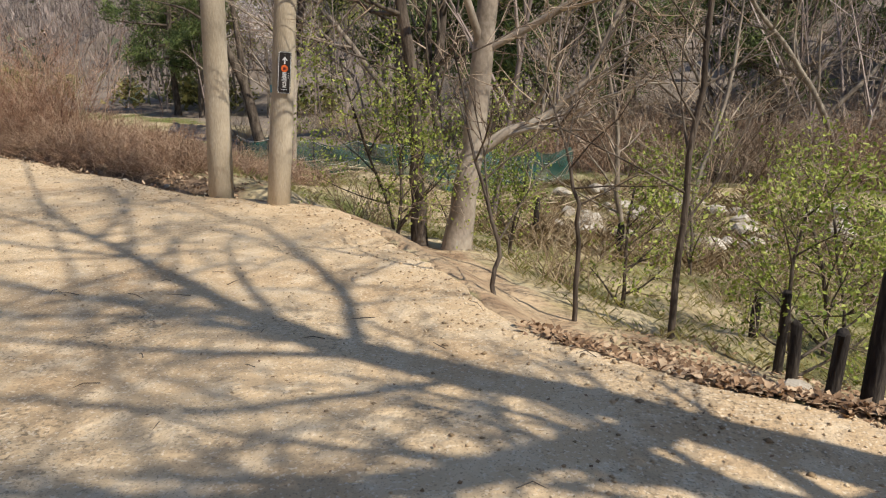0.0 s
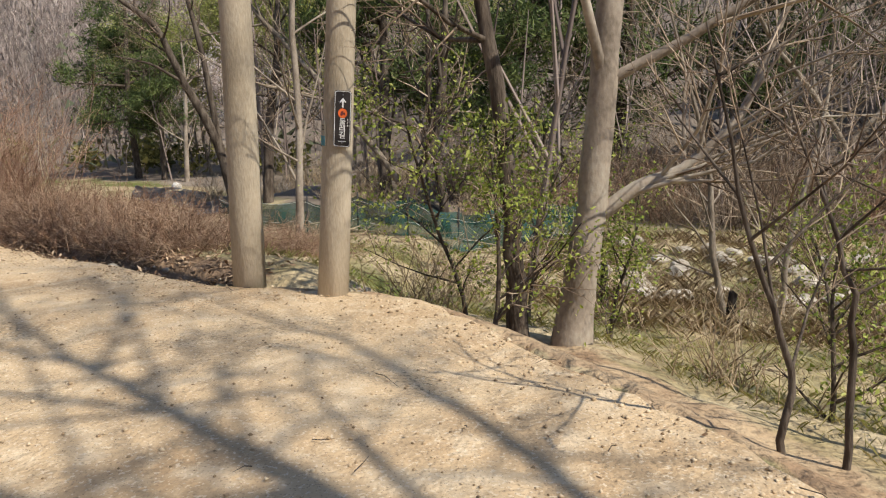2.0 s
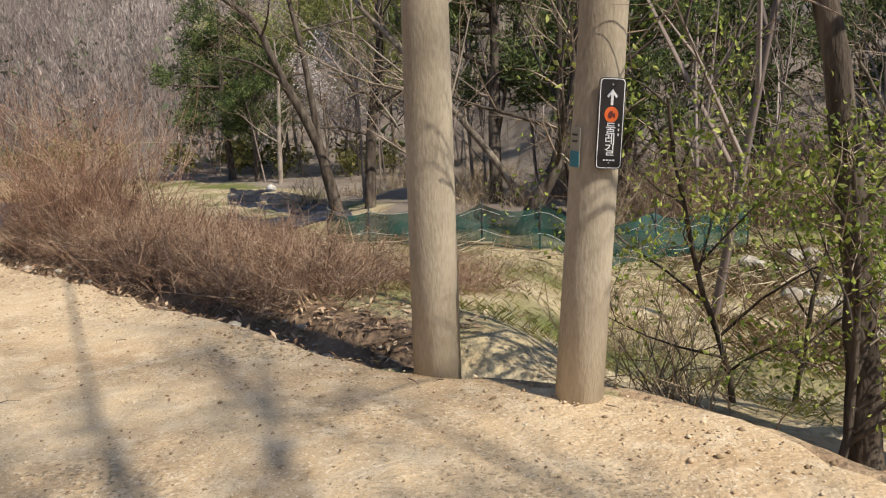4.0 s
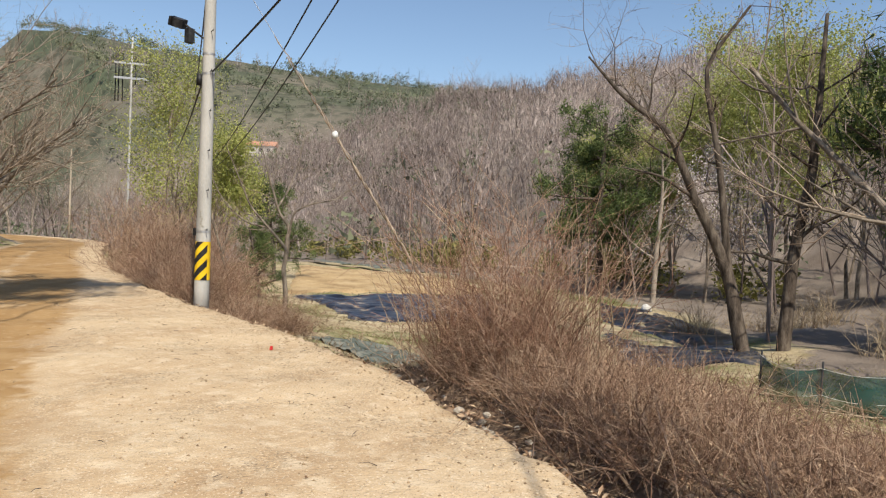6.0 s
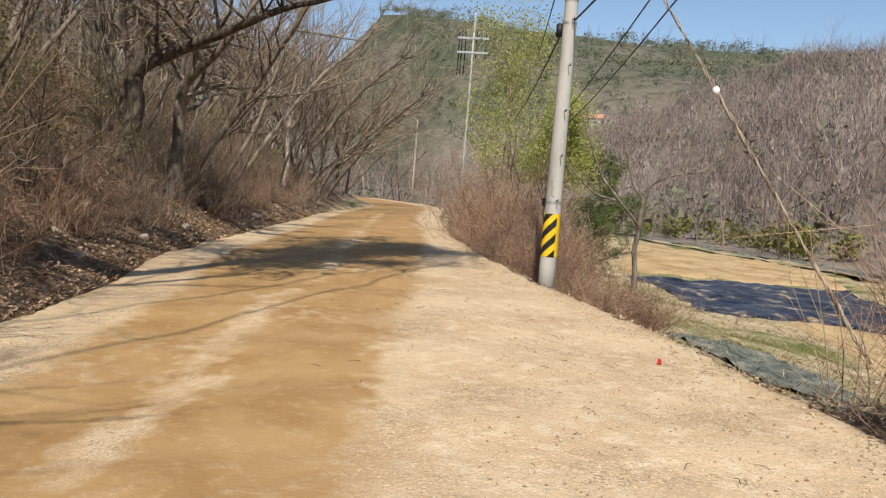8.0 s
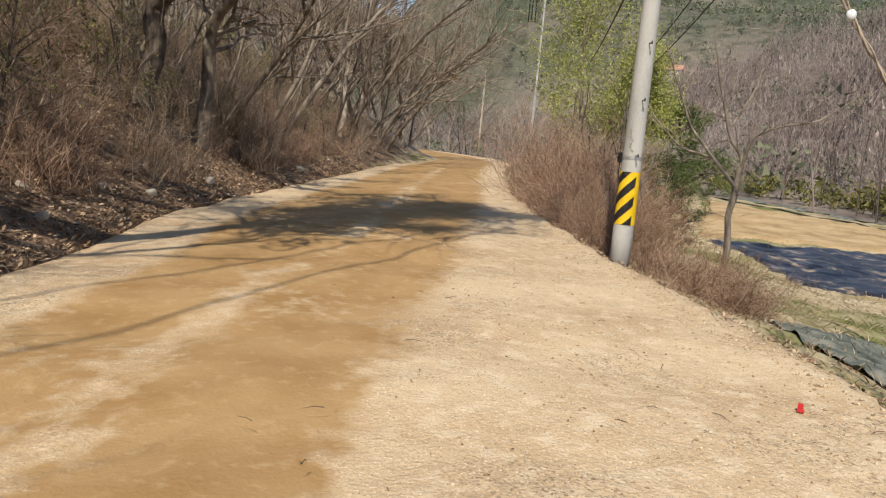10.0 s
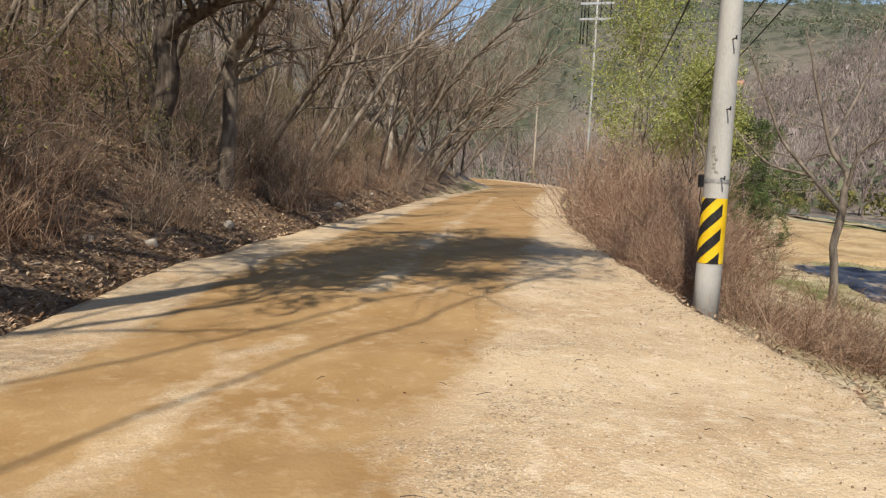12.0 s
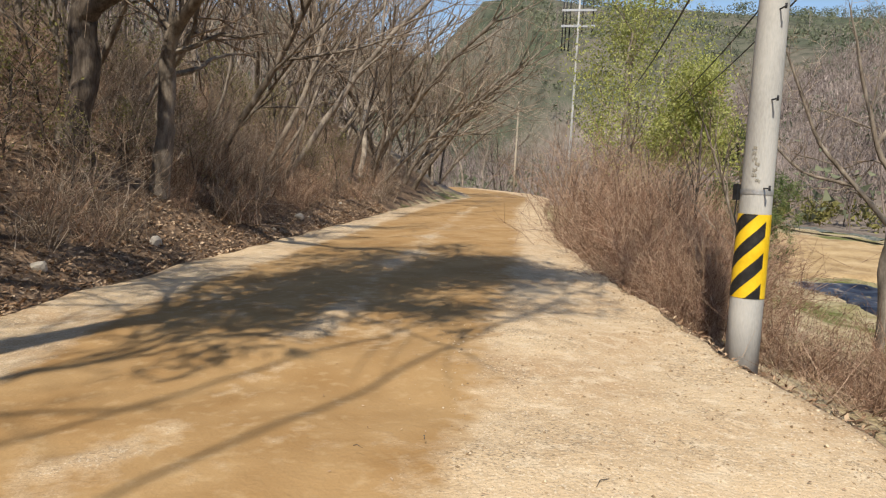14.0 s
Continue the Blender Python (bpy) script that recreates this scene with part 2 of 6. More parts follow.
def ground_material():
    """Leaf litter on the wooded slope, dry grass with green patches in the valley, woodland floor far off and, as
    litter and painted shade, behind the netting.
    """
    m = plain("woodland_ground", (0.3, 0.25, 0.2), 0.95)
    n, l = m.node_tree.nodes, m.node_tree.links
    b = n["Principled BSDF"]
    b.inputs["Specular IOR Level"].default_value = 0.15
    vec = n.new("ShaderNodeTexCoord").outputs["Object"]
    litter = mixed(m, (0.11, 0.075, 0.05), (0.31, 0.21, 0.135), noise_of(m, vec, 4.0, 8, 0.35, 0.68))
    litter = mixed(m, litter, (0.36, 0.26, 0.175), math_of(m, "MULTIPLY", noise_of(m, vec, 22.0, 5, 0.55, 0.7), 0.7))
    grass = mixed(m, (0.38, 0.30, 0.165), (0.57, 0.47, 0.31), noise_of(m, vec, 1.6, 7))
    grass = mixed(m, grass, (0.15, 0.17, 0.05), noise_of(m, vec, 0.35, 6, 0.47, 0.64))
    grass = mixed(m, grass, (0.12, 0.085, 0.055), math_of(m, "MULTIPLY", noise_of(m, vec, 7.0, 6, 0.5, 0.7), 0.6))
    wood = mixed(m, (0.20, 0.16, 0.13), (0.31, 0.26, 0.215), noise_of(m, vec, 0.25, 8))
    far = mixed(m, (0.085, 0.10, 0.062), (0.17, 0.15, 0.115), noise_of(m, vec, 0.02, 8, 0.4, 0.6))
    far = mixed(m, far, (0.055, 0.06, 0.04), math_of(m, "MULTIPLY", noise_of(m, vec, 0.22, 9, 0.47, 0.62), 0.75))
    wood = mixed(m, wood, (0.07, 0.052, 0.04), math_of(m, "MULTIPLY", noise_of(m, vec, 0.5, 9, 0.45, 0.62), 0.4))
    earth = mixed(m, (0.52, 0.39, 0.25), (0.33, 0.225, 0.14), noise_of(m, vec, 2.5, 7))
    col = grass
    for key, layer in (("litter", litter), ("woods", wood), ("mountain", far), ("earth", earth)):
        at = n.new("ShaderNodeAttribute")
        at.attribute_name = key
        edge = math_of(m, "ADD", at.outputs["Fac"], math_of(m, "MULTIPLY", math_of(m, "SUBTRACT", noise_of(m, vec, 3.0, 6, 0.2, 0.8), 0.5), 0.6))
        r = n.new("ShaderNodeMapRange")
        r.inputs["From Min"].default_value, r.inputs["From Max"].default_value = 0.35, 0.65
        l.new(edge, r.inputs[0])
        col = mixed(m, col, layer, r.outputs[0])
    l.new(col, b.inputs["Base Color"])
    bp = n.new("ShaderNodeBump")
    bp.inputs["Strength"].default_value, bp.inputs["Distance"].default_value = 0.9, 0.06
    l.new(noise_of(m, vec, 11.0, 8, 0.2, 0.8), bp.inputs["Height"])
    l.new(bp.outputs[0], b.inputs["Normal"])
    return m


M_ROAD, M_GROUND = road_material(), ground_material()


# ---- mesh helpers ----
class Build:
    """Collects vertices and faces (triangles and quads) for one mesh."""

    def __init__(self):
        self.v, self.f, self.n = [], [], 0

    def add(self, verts, faces):
        self.v.append(np.asarray(verts, float))
        self.f.extend(tuple(i + self.n for i in f) for f in faces)
        self.n += len(verts)

    def tube(self, pts, radii, sides=4, cap=False):
        pts = np.asarray(pts, float)
        k = len(pts)
        d = np.gradient(pts, axis=0)
        d /= np.linalg.norm(d, axis=1)[:, None] + 1e-9
        ref = np.array((0.0, 0.0, 1.0)) if abs(d[0][2]) < 0.9 else np.array((1.0, 0.0, 0.0))
        a = np.cross(d, ref)
        a /= np.linalg.norm(a, axis=1)[:, None] + 1e-9
        b = np.cross(d, a)
        ang = np.linspace(0, 2 * math.pi, sides, endpoint=False)
        ring = np.cos(ang)[None, :, None] * a[:, None, :] + np.sin(ang)[None, :, None] * b[:, None, :]
        verts = (pts[:, None, :] + ring * np.asarray(radii)[:, None, None]).reshape(-1, 3)
        faces = [(i * sides + j, i * sides + (j + 1) % sides, (i + 1) * sides + (j + 1) % sides, (i + 1) * sides + j) for i in range(k - 1) for j in range(sides)]
        if cap:
            faces += [tuple(range(sides))[::-1], tuple((k - 1) * sides + j for j in range(sides))]
        self.add(verts, faces)

    def box(self, centre, size, turn=None):
        c = np.array([(x, y, z) for x in (-0.5, 0.5) for y in (-0.5, 0.5) for z in (-0.5, 0.5)]) * size
        if turn is not None:
            c = c @ np.array(turn).T
        self.add(c + np.array(centre), [(0, 1, 3, 2), (4, 6, 7, 5), (0, 4, 5, 1), (2, 3, 7, 6), (0, 2, 6, 4), (1, 5, 7, 3)])

    def mesh(self, name, smooth=True):
        me = bpy.data.meshes.new(name)
        me.from_pydata(np.concatenate(self.v).tolist() if self.v else [], [], self.f)
        if smooth:
            me.polygons.foreach_set("use_smooth", [True] * len(me.polygons))
        me.update()
        return me


def mesh_arrays(name, verts, tris):
    """A mesh from arrays of vertices and triangles."""
    me = bpy.data.meshes.new(name)
    me.vertices.add(len(verts)), me.loops.add(3 * len(tris)), me.polygons.add(len(tris))
    me.vertices.foreach_set("co", np.asarray(verts, np.float32).ravel())
    me.loops.foreach_set("vertex_index", np.asarray(tris, np.int32).ravel())
    me.polygons.foreach_set("loop_start", np.arange(0, 3 * len(tris), 3, dtype=np.int32))
    me.update(calc_edges=True)
    return me


def part(name, b, mat, parent, label="", smooth=True):
    me = b if isinstance(b, bpy.types.Mesh) else b.mesh(name, smooth)
    if not me.materials:
        me.materials.append(mat)
    ob = new(name, me)
    ob.parent = parent
    return tagged(ob, label)


def thing(name, label, category, at=(0, 0, 0), group="", turn=0.0, scale=1.0, kind=""):
    ob = new(name)
    ob.empty_display_size = 0.2
    ob.matrix_basis = pose(*at, 0, 0, turn) @ Matrix.Scale(scale, 4)
    return tagged(ob, label, category, group, kind)


def placed(at, turn=0.0, scale=1.0, rx=0.0, ry=0.0):
    return pose(*at, rx, ry, turn) @ Matrix.Scale(scale, 4)


# ---- plan of the land ----
EDGE_E = np.array([(14, -7), (6, -1.2), (4.0, 1.2), (3.1, 2.4), (2.2, 3.14), (1.28, 3.5), (0.75, 3.9), (0.46, 4.2), (0.25, 4.7), (0.0, 5.2), (-0.35, 5.85), (-0.85, 6.65), (-1.36, 7.3), (-1.9, 7.75), (-2.5, 7.87), (-3.06, 8.02),
                   (-3.71, 8.24), (-4.41, 8.69), (-5.14, 9.17), (-6.2, 9.85), (-6.9, 10.27), (-7.72, 10.77), (-8.83, 11.5), (-10.64, 12.44), (-13.2, 13.4), (-16.1, 14.4), (-18.1, 15.0), (-19.5, 15.6), (-21.5, 16.3), (-24, 17.3),
                   (-30.2, 20.0), (-48, 29.2), (-68.5, 41), (-84, 47), (-110, 50)])
EDGE_W = np.array([(14, -15), (8, -10.5), (2, -5.0), (-4, 0.1), (-10, 4.0), (-17.6, 7.3), (-19.1, 7.9), (-22.2, 8.8), (-26.8, 11.0), (-36.0, 15.6), (-49, 22.0), (-70, 33.5), (-86, 39), (-110, 42)])


def resample(line, count):
    seg = np.r_[0, np.cumsum(np.linalg.norm(np.diff(line, axis=0), axis=1))]
    s = np.linspace(0, seg[-1], count)
    return np.c_[np.interp(s, seg, line[:, 0]), np.interp(s, seg, line[:, 1])]


def signed(line, p):
    """Distance of points to a polyline, positive on the right of its direction."""
    best = np.full(len(p), 1e9)
    side = np.ones(len(p))
    for a, b in zip(line[:-1], line[1:]):
        d = b - a
        k = np.clip(((p - a) @ d) / (d @ d), 0, 1)
        q = p - (a + k[:, None] * d)
        r = np.hypot(q[:, 0], q[:, 1])
        s = np.where(d[0] * q[:, 1] - d[1] * q[:, 0] > 0, -1.0, 1.0)
        near = r < best - 1e-9
        best, side = np.where(near, r, best), np.where(near, s, side)
    return best * side


def step(x, a, b):
    t = np.clip((x - a) / (b - a), 0, 1)
    return t * t * (3 - 2 * t)


def waves(x, y, size, seed=0):
    """Smooth pseudo-random relief of about the given size, within -1 to 1."""
    r = np.random.RandomState(seed + 11)
    out = 0
    for k in range(7):
        a, f, ph = r.rand() * 6.28, 6.28 / size * (0.6 + 1.2 * r.rand()), r.rand() * 6.28
        out = out + np.sin((np.cos(a) * x + np.sin(a) * y) * f + ph + 1.5 * np.sin((np.sin(a) * x - np.cos(a) * y) * f * 0.6 + ph))
    return out / 4.5


FOOT = np.array([(60, 14), (20, 22), (8, 25), (1, 28.5), (-5, 34), (-11, 44), (-20, 53), (-35, 62), (-60, 72), (-100, 88), (-200, 120)])


def land(x, y):
    """Height of the ground away from the road, and the masks of its covers."""
    x, y = np.atleast_1d(np.asarray(x, float)), np.atleast_1d(np.asarray(y, float))
    p = np.c_[x, y]
    de, dw, df = signed(EDGE_E, p), -signed(EDGE_W, p), signed(FOOT, p)
    sand = step(x, -2.9, -1.7)
    deep = 0.25 + 0.31 * step(-x, 9, 13)
    east = -deep * (1 - sand) * step(de, 0.02, 0.32) + 0.20 * (1 - sand) * step(de, 0.38, 0.75) * step(x, -13, -9) - 0.42 * sand * step(de, 0.0, 0.95) + 0.10 * (1 - sand) * step(de, 0.75, 1.2) - 0.42 * step(de, 0.7, 3.0) - 0.85 * step(de, 2.0, 9.0) + 0.07 * waves(x, y, 1.7, 3) * step(de, 0.2, 1.5) + 0.14 * waves(x, y, 7, 4) * step(de, 3, 9)
    west = -0.2 + 0.30 * step(dw, 0.0, 0.6) + 0.62 * np.clip(dw - 0.6, 0, 6) + 0.42 * np.maximum(dw - 6.6, 0) * (1 - 0.4 * step(dw, 25, 60)) * (1 - 0.85 * step(-x, 60, 110)) + 0.10 * waves(x, y, 2.2, 5) * step(dw, 0.3, 2)
    west = west + 0.4 * waves(x, y, 11, 6) * step(dw, 3, 12)
    z = np.where(de > 0, east, np.where(dw > 0, west, -0.5 * step(-de, 0.0, 0.4) - 0.02))
    rise = np.maximum(df, 0)
    hill = (0.34 + 0.12 * step(-x, 15, 50)) * rise * step(df, 0, 25 - 15 * step(x, -12, -2)) * (1 - 0.45 * step(df, 70, 160)) + 2.0 * waves(x, y, 45, 7) * step(df, 10, 60)
    z = z + np.where(df > 0, np.minimum(hill, 34 + 8 * step(-x, 15, 50) + 3 * waves(x, y, 60, 9)), 0)
    z = np.where(dw > 0, np.minimum(z, 26 + 3 * waves(x, y, 50, 2)), z)
    r = np.hypot(x + 5, y - 5)
    az = np.degrees(np.arctan2(-(x + 5), y - 5))
    ridge = np.interp(az, [-180, -90, -30, 0, 15, 30, 38, 46, 55, 63, 75, 100, 180], [60, 70, 78, 80, 84, 90, 92, 92, 102, 110, 110, 104, 60])
    z = z + step(r, 170, 620) * (ridge - 20 + 9 * waves(x, y, 160, 8) + 3 * waves(x, y, 60, 12))
    # woods also darkens ground by pines and netting: litter and shade in one colour
    masks = dict(litter=np.where(dw > 0, (1 - 0.6 * step(dw, 25, 50)) * (1 - step(-x, 62, 75)), np.where(de > 0, np.maximum((1 - step(de, 0.5, 2.6)) * step(x, 0.9, 1.7), (1 - step(de, 0.7, 1.3)) * step(-x, 2.6, 3.4) * 0.95), 0)),
                 woods=np.maximum.reduce([step(df, -9 + 5 * step(x, -4, 1), -3 + 2 * step(x, -4, 1)), step(dw, 12, 25), step(-x, 62, 75), step(y, 20.6, 22.5) * step(x, -9.5, -7.5) * (1 - step(x, -1.0, 1.5))]), mountain=step(r, 190, 330), earth=np.where(de > 0, 1 - step(de, 0.15 + 0.5 * step(x, -2.1, -1.4), 0.7 + 1.0 * step(x, -2.1, -1.4)), 0) * (0.95 - 0.6 * step(x, 1.0, 1.9)) * (1 - step(-x, 2.6, 3.4)))
    return z, masks


def at_ground(x, y, dz=0.0):
    return (x, y, float(land(x, y)[0][0]) + dz)


def spread(lo, hi, fine, grow=1.13):
    core = list(np.arange(lo, hi + 1e-6, fine))
    st, a, b = fine, [], []
    left, right = lo, hi
    while left > -1500:
        st *= grow
        left -= st
        right += st
        a.append(left), b.append(right)
    return np.array(a[::-1] + core + b)


def make_ground():
    xs, ys = spread(-34, 7, 0.16), spread(-2, 22, 0.16)
    gx, gy = np.meshgrid(xs, ys)
    x, y = gx.ravel(), gy.ravel()
    z, masks = land(x, y)
    nx, ny = len(xs), len(ys)
    i = (np.arange(ny - 1)[:, None] * nx + np.arange(nx - 1)[None, :]).ravel()
    tris = np.concatenate([np.c_[i, i + 1, i + nx + 1], np.c_[i, i + nx + 1, i + nx]])
    me = mesh_arrays("ground", np.c_[x, y, z], tris)
    me.polygons.foreach_set("use_smooth", [True] * len(me.polygons))
    for key, values in masks.items():
        me.attributes.new(key, "FLOAT", "POINT").data.foreach_set("value", values.astype(np.float32))
    me.materials.append(M_GROUND)
    tagged(new("ground", me), "valley floor and wooded slopes with leaf litter and dry grass", "ground", kind="structure")


def road_top(x, y):
    """Height of the road's surface: cambered, with two shallow ruts."""
    n_from_w = signed(EDGE_W, np.c_[x, y])
    z = -0.2 * (1 - step(n_from_w, 0, 5.5)) + 0.012 * waves(x, y, 0.9, 21) + 0.03 * waves(x, y, 4, 22)
    return z - 0.03 * (np.exp(-((n_from_w - 1.9) / 0.5) ** 2) + np.exp(-((n_from_w - 3.9) / 0.6) ** 2))


def make_road():
    """The dirt road: a strip between its two edges, cambered, its rims dug into the ground."""
    k = 44
    ce = resample(EDGE_E, 4000)
    cw = resample(EDGE_W, 4000)
    xs = np.r_[np.linspace(12, -34, 330), np.linspace(-34.5, -106, 90)]
    rows, track = [], []
    r = np.random.RandomState(5)
    for j, s in enumerate(xs):
        a = np.array((s, np.interp(-s, -cw[:, 0], cw[:, 1])))
        q = ce[np.argmin(np.hypot(ce[:, 0] - a[0] - 2.9 + 0.25 * step(np.array([s]), -4, 4)[0], ce[:, 1] - a[1] - 6.2))]
        width = np.linalg.norm(q - a)
        out_dir = (q - a) / width
        bump = 0.035 * math.sin(s * 2.3) + 0.022 * math.sin(s * 7.7 + 1) + 0.02 * r.randn()
        for i in range(k + 1):
            u = i / (k - 3) * 1.05 - 0.05
            drop = 0.0
            p_row = a + (q - a) * min(u, 1.0)
            if i > k - 3:
                m_i = i - (k - 3)
                p_row = q + out_dir * (0.03, 0.06, 0.12)[m_i - 1]
                drop = (0.05, 0.34, 0.6)[m_i - 1]
            if i > k - 5:
                p_row = p_row + out_dir * bump * (0.5 if i == k - 4 else 1.0)
            rows.append((*p_row, drop, width))
    rows = np.array(rows)
    x, y, u, w = rows.T
    p = np.c_[x, y]
    de, dw = signed(EDGE_E, p), -signed(EDGE_W, p)
    n_from_w = -dw
    z = road_top(x, y)
    z = z - 1.7 * np.maximum(dw - 0.03 + 0.06 * waves(x, y, 0.8, 23) + 0.04 * waves(x, y, 0.3, 24), 0) - u * np.where(x > -2.4, 0.3 + 0 * x, 1.0)
    right = np.interp(-x, [9, 13.5, 17, 19, 20.5, 25, 60], [3.85, 4.0, 4.6, 5.05, 5.35, 5.7, 5.5])
    middle = np.interp(-x, [9, 17, 18.5, 20, 21, 30], [2.2, 2.45, 2.9, 3.25, 3.5, 3.3])
    band = step(n_from_w, 0.8, 1.35) * (1 - step(n_from_w, right - 0.6, right + 0.45))
    band = band * (1 - np.exp(-((n_from_w - middle) / 0.26) ** 2) * np.clip(0.5 + 0.5 * waves(x, y, 3, 27), 0, 0.85))
    band = band * step(-x, 3.0, 8.0) * (0.9 + 0.25 * waves(x, y, 5, 25)) + 0.15 * waves(x, y, 2.2, 26)
    band = np.clip(band + 0.25 * step(-x, 34, 60), 0, 1)
    cols = k + 1
    i = (np.arange(len(xs) - 1)[:, None] * cols + np.arange(k)[None, :]).ravel()
    tris = np.concatenate([np.c_[i, i + cols, i + cols + 1], np.c_[i, i + cols + 1, i + 1]])
    v = np.c_[x, y, z]
    me = mesh_arrays("road", v, tris)
    if np.cross(v[tris[0][1]] - v[tris[0][0]], v[tris[0][2]] - v[tris[0][0]])[2] < 0:
        me.flip_normals()
    me.polygons.foreach_set("use_smooth", [True] * len(me.polygons))
    me.attributes.new("track", "FLOAT", "POINT").data.foreach_set("value", band.astype(np.float32))
    me.materials.append(M_ROAD)
    tagged(new("road", me), "sunlit pale dirt road with brown wheel tracks", "road", kind="structure")


make_ground()
make_road()


# ---- plants: generators ----
def grow(b_thick, b_thin, rng, p, d, length, radius, depth, spec, tips=None):
    """One limb and its children. spec: wander, up, kids, angle, shrink, levels."""
    n = max(3, int(length / spec.get("seg", 0.5))) if depth < 2 else (2 if depth == 2 else spec.get("fine", 2))
    pts, dirs = [np.array(p, float)], [np.array(d, float) / np.linalg.norm(d)]
    for _ in range(n):
        dd = dirs[-1] + rng.randn(3) * spec["wander"] * (0.6 if depth == 0 else 1.0) + np.array((0, 0, spec["up"] * (0.4 if depth == 0 else 1.0)))
        dd /= np.linalg.norm(dd)
        dirs.append(dd)
        pts.append(pts[-1] + dd * length / n)
    end = 0.5 if depth == 0 else 0.25
    rad = radius * (1 - (1 - end) * np.linspace(0, 1, n + 1))
    if depth == 0:
        rad[0] *= 1.25
    sides = (8, 5, 3, 3, 3)[min(depth, 4)]
    (b_thick if depth < 2 else b_thin).tube(pts, rad, sides)
    if depth >= spec["levels"]:
        if tips is not None:
            tips.append((pts[-1], dirs[-1]))
            tips.append((pts[len(pts) // 2], dirs[-1]))
        return
    kids = spec["kids"][depth]
    lo = spec.get("low", 0.35) if depth == 0 else 0.2
    for i in range(kids):
        f = lo + (1 - lo) * (i + rng.rand()) / kids
        k = min(int(f * n), n - 1)
        q = pts[k] + (pts[k + 1] - pts[k]) * (f * n - k)
        side = rng.randn(3)
        side -= dirs[k] * (side @ dirs[k])
        side /= np.linalg.norm(side)
        a = math.radians(spec["angle"] * (0.7 + 0.6 * rng.rand()))
        dd = dirs[k] * math.cos(a) + side * math.sin(a)
        if depth == 0 and spec.get("bias") is not None:
            dd = dd + np.array(spec["bias"]) * 0.7
        grow(b_thick, b_thin, rng, q, dd, length * spec["shrink"] * (1.15 - 0.5 * f) * (0.7 + 0.6 * rng.rand()), max(rad[k] * 0.55, 0.004), depth + 1, spec, tips)


BARE = dict(wander=0.13, up=0.10, kids=(9, 5, 4), angle=42, shrink=0.52, levels=3, seg=0.6)
SLIM = dict(wander=0.09, up=0.09, kids=(10, 5, 4), angle=32, shrink=0.42, levels=3, seg=0.6, low=0.3)
CROOKED = dict(wander=0.24, up=0.06, kids=(7, 6, 5), angle=55, shrink=0.6, levels=3, seg=0.5)


def bare_tree(at, height=7.0, radius=0.09, seed=1, spec=BARE, lean=(0, 0), bark=M_BARK, twig=M_TWIG, label="leafless grey-brown tree with fine twigs", name="bare_tree", group="bare trees"):
    rng = np.random.RandomState(seed)
    t = thing(name, label, "tree", at, group)
    a, b = Build(), Build()
    grow(a, b, rng, (0, 0, -0.15), (lean[0], lean[1], 1.0), height, radius, 0, spec)
    part("trunk", a, bark, t)
    part("branchwork", b, twig, t)["kind"] = "stuff"
    return t


def leaf_cards(b, rng, centres, size, count, reach, flat=0.5):
    """Small folded leaves scattered round the centres."""
    for c in centres:
        off = rng.randn(count, 3) * reach
        for o in off:
            u = rng.randn(3)
            u /= np.linalg.norm(u)
            w = np.cross(u, rng.randn(3))
            w /= np.linalg.norm(w) + 1e-9
            s = size * (0.6 + 0.8 * rng.rand())
            p = np.asarray(c) + o
            fold = np.cross(u, w) * s * 0.12
            b.add([p, p + u * s * 0.5 + w * s * 0.28 + fold, p + u * s, p + u * s * 0.5 - w * s * 0.28 + fold], [(0, 1, 2), (0, 2, 3)])


def needle_cards(b, rng, centres, size, count):
    """Tufts of narrow needles, fanned upward and outward."""
    for c in centres:
        for _ in range(count):
            u = rng.randn(3) + np.array((0, 0, 0.35))
            u /= np.linalg.norm(u)
            w = np.cross(u, rng.randn(3))
            w /= np.linalg.norm(w) + 1e-9
            s = size * (0.6 + 0.7 * rng.rand())
            p = np.asarray(c) + rng.randn(3) * size * 0.55
            b.add([p - w * s * 0.08, p + w * s * 0.08, p + u * s], [(0, 1, 2)])


def leafy_tree(at, height, radius, seed, spec, leaf, leaf_size, per_tip, reach, bark=M_BARK, label="", name="leafy_tree", lean=(0, 0), keep=1.0, group="", needles=False):
    rng = np.random.RandomState(seed)
    t = thing(name, label, "tree", at, group)
    a, b, c, tips = Build(), Build(), Build(), []
    grow(a, b, rng, (0, 0, -0.15), (lean[0], lean[1], 1.0), height, radius, 0, spec, tips)
    chosen = [q for q, _ in tips if rng.rand() < keep]
    (needle_cards(c, rng, chosen, leaf_size, per_tip) if needles else leaf_cards(c, rng, chosen, leaf_size, per_tip, reach))
    part("trunk", a, bark, t)
    part("branchwork", b, M_TWIG, t)["kind"] = "stuff"
    part("crown", c, leaf, t, smooth=False)["kind"] = "stuff"
    return t


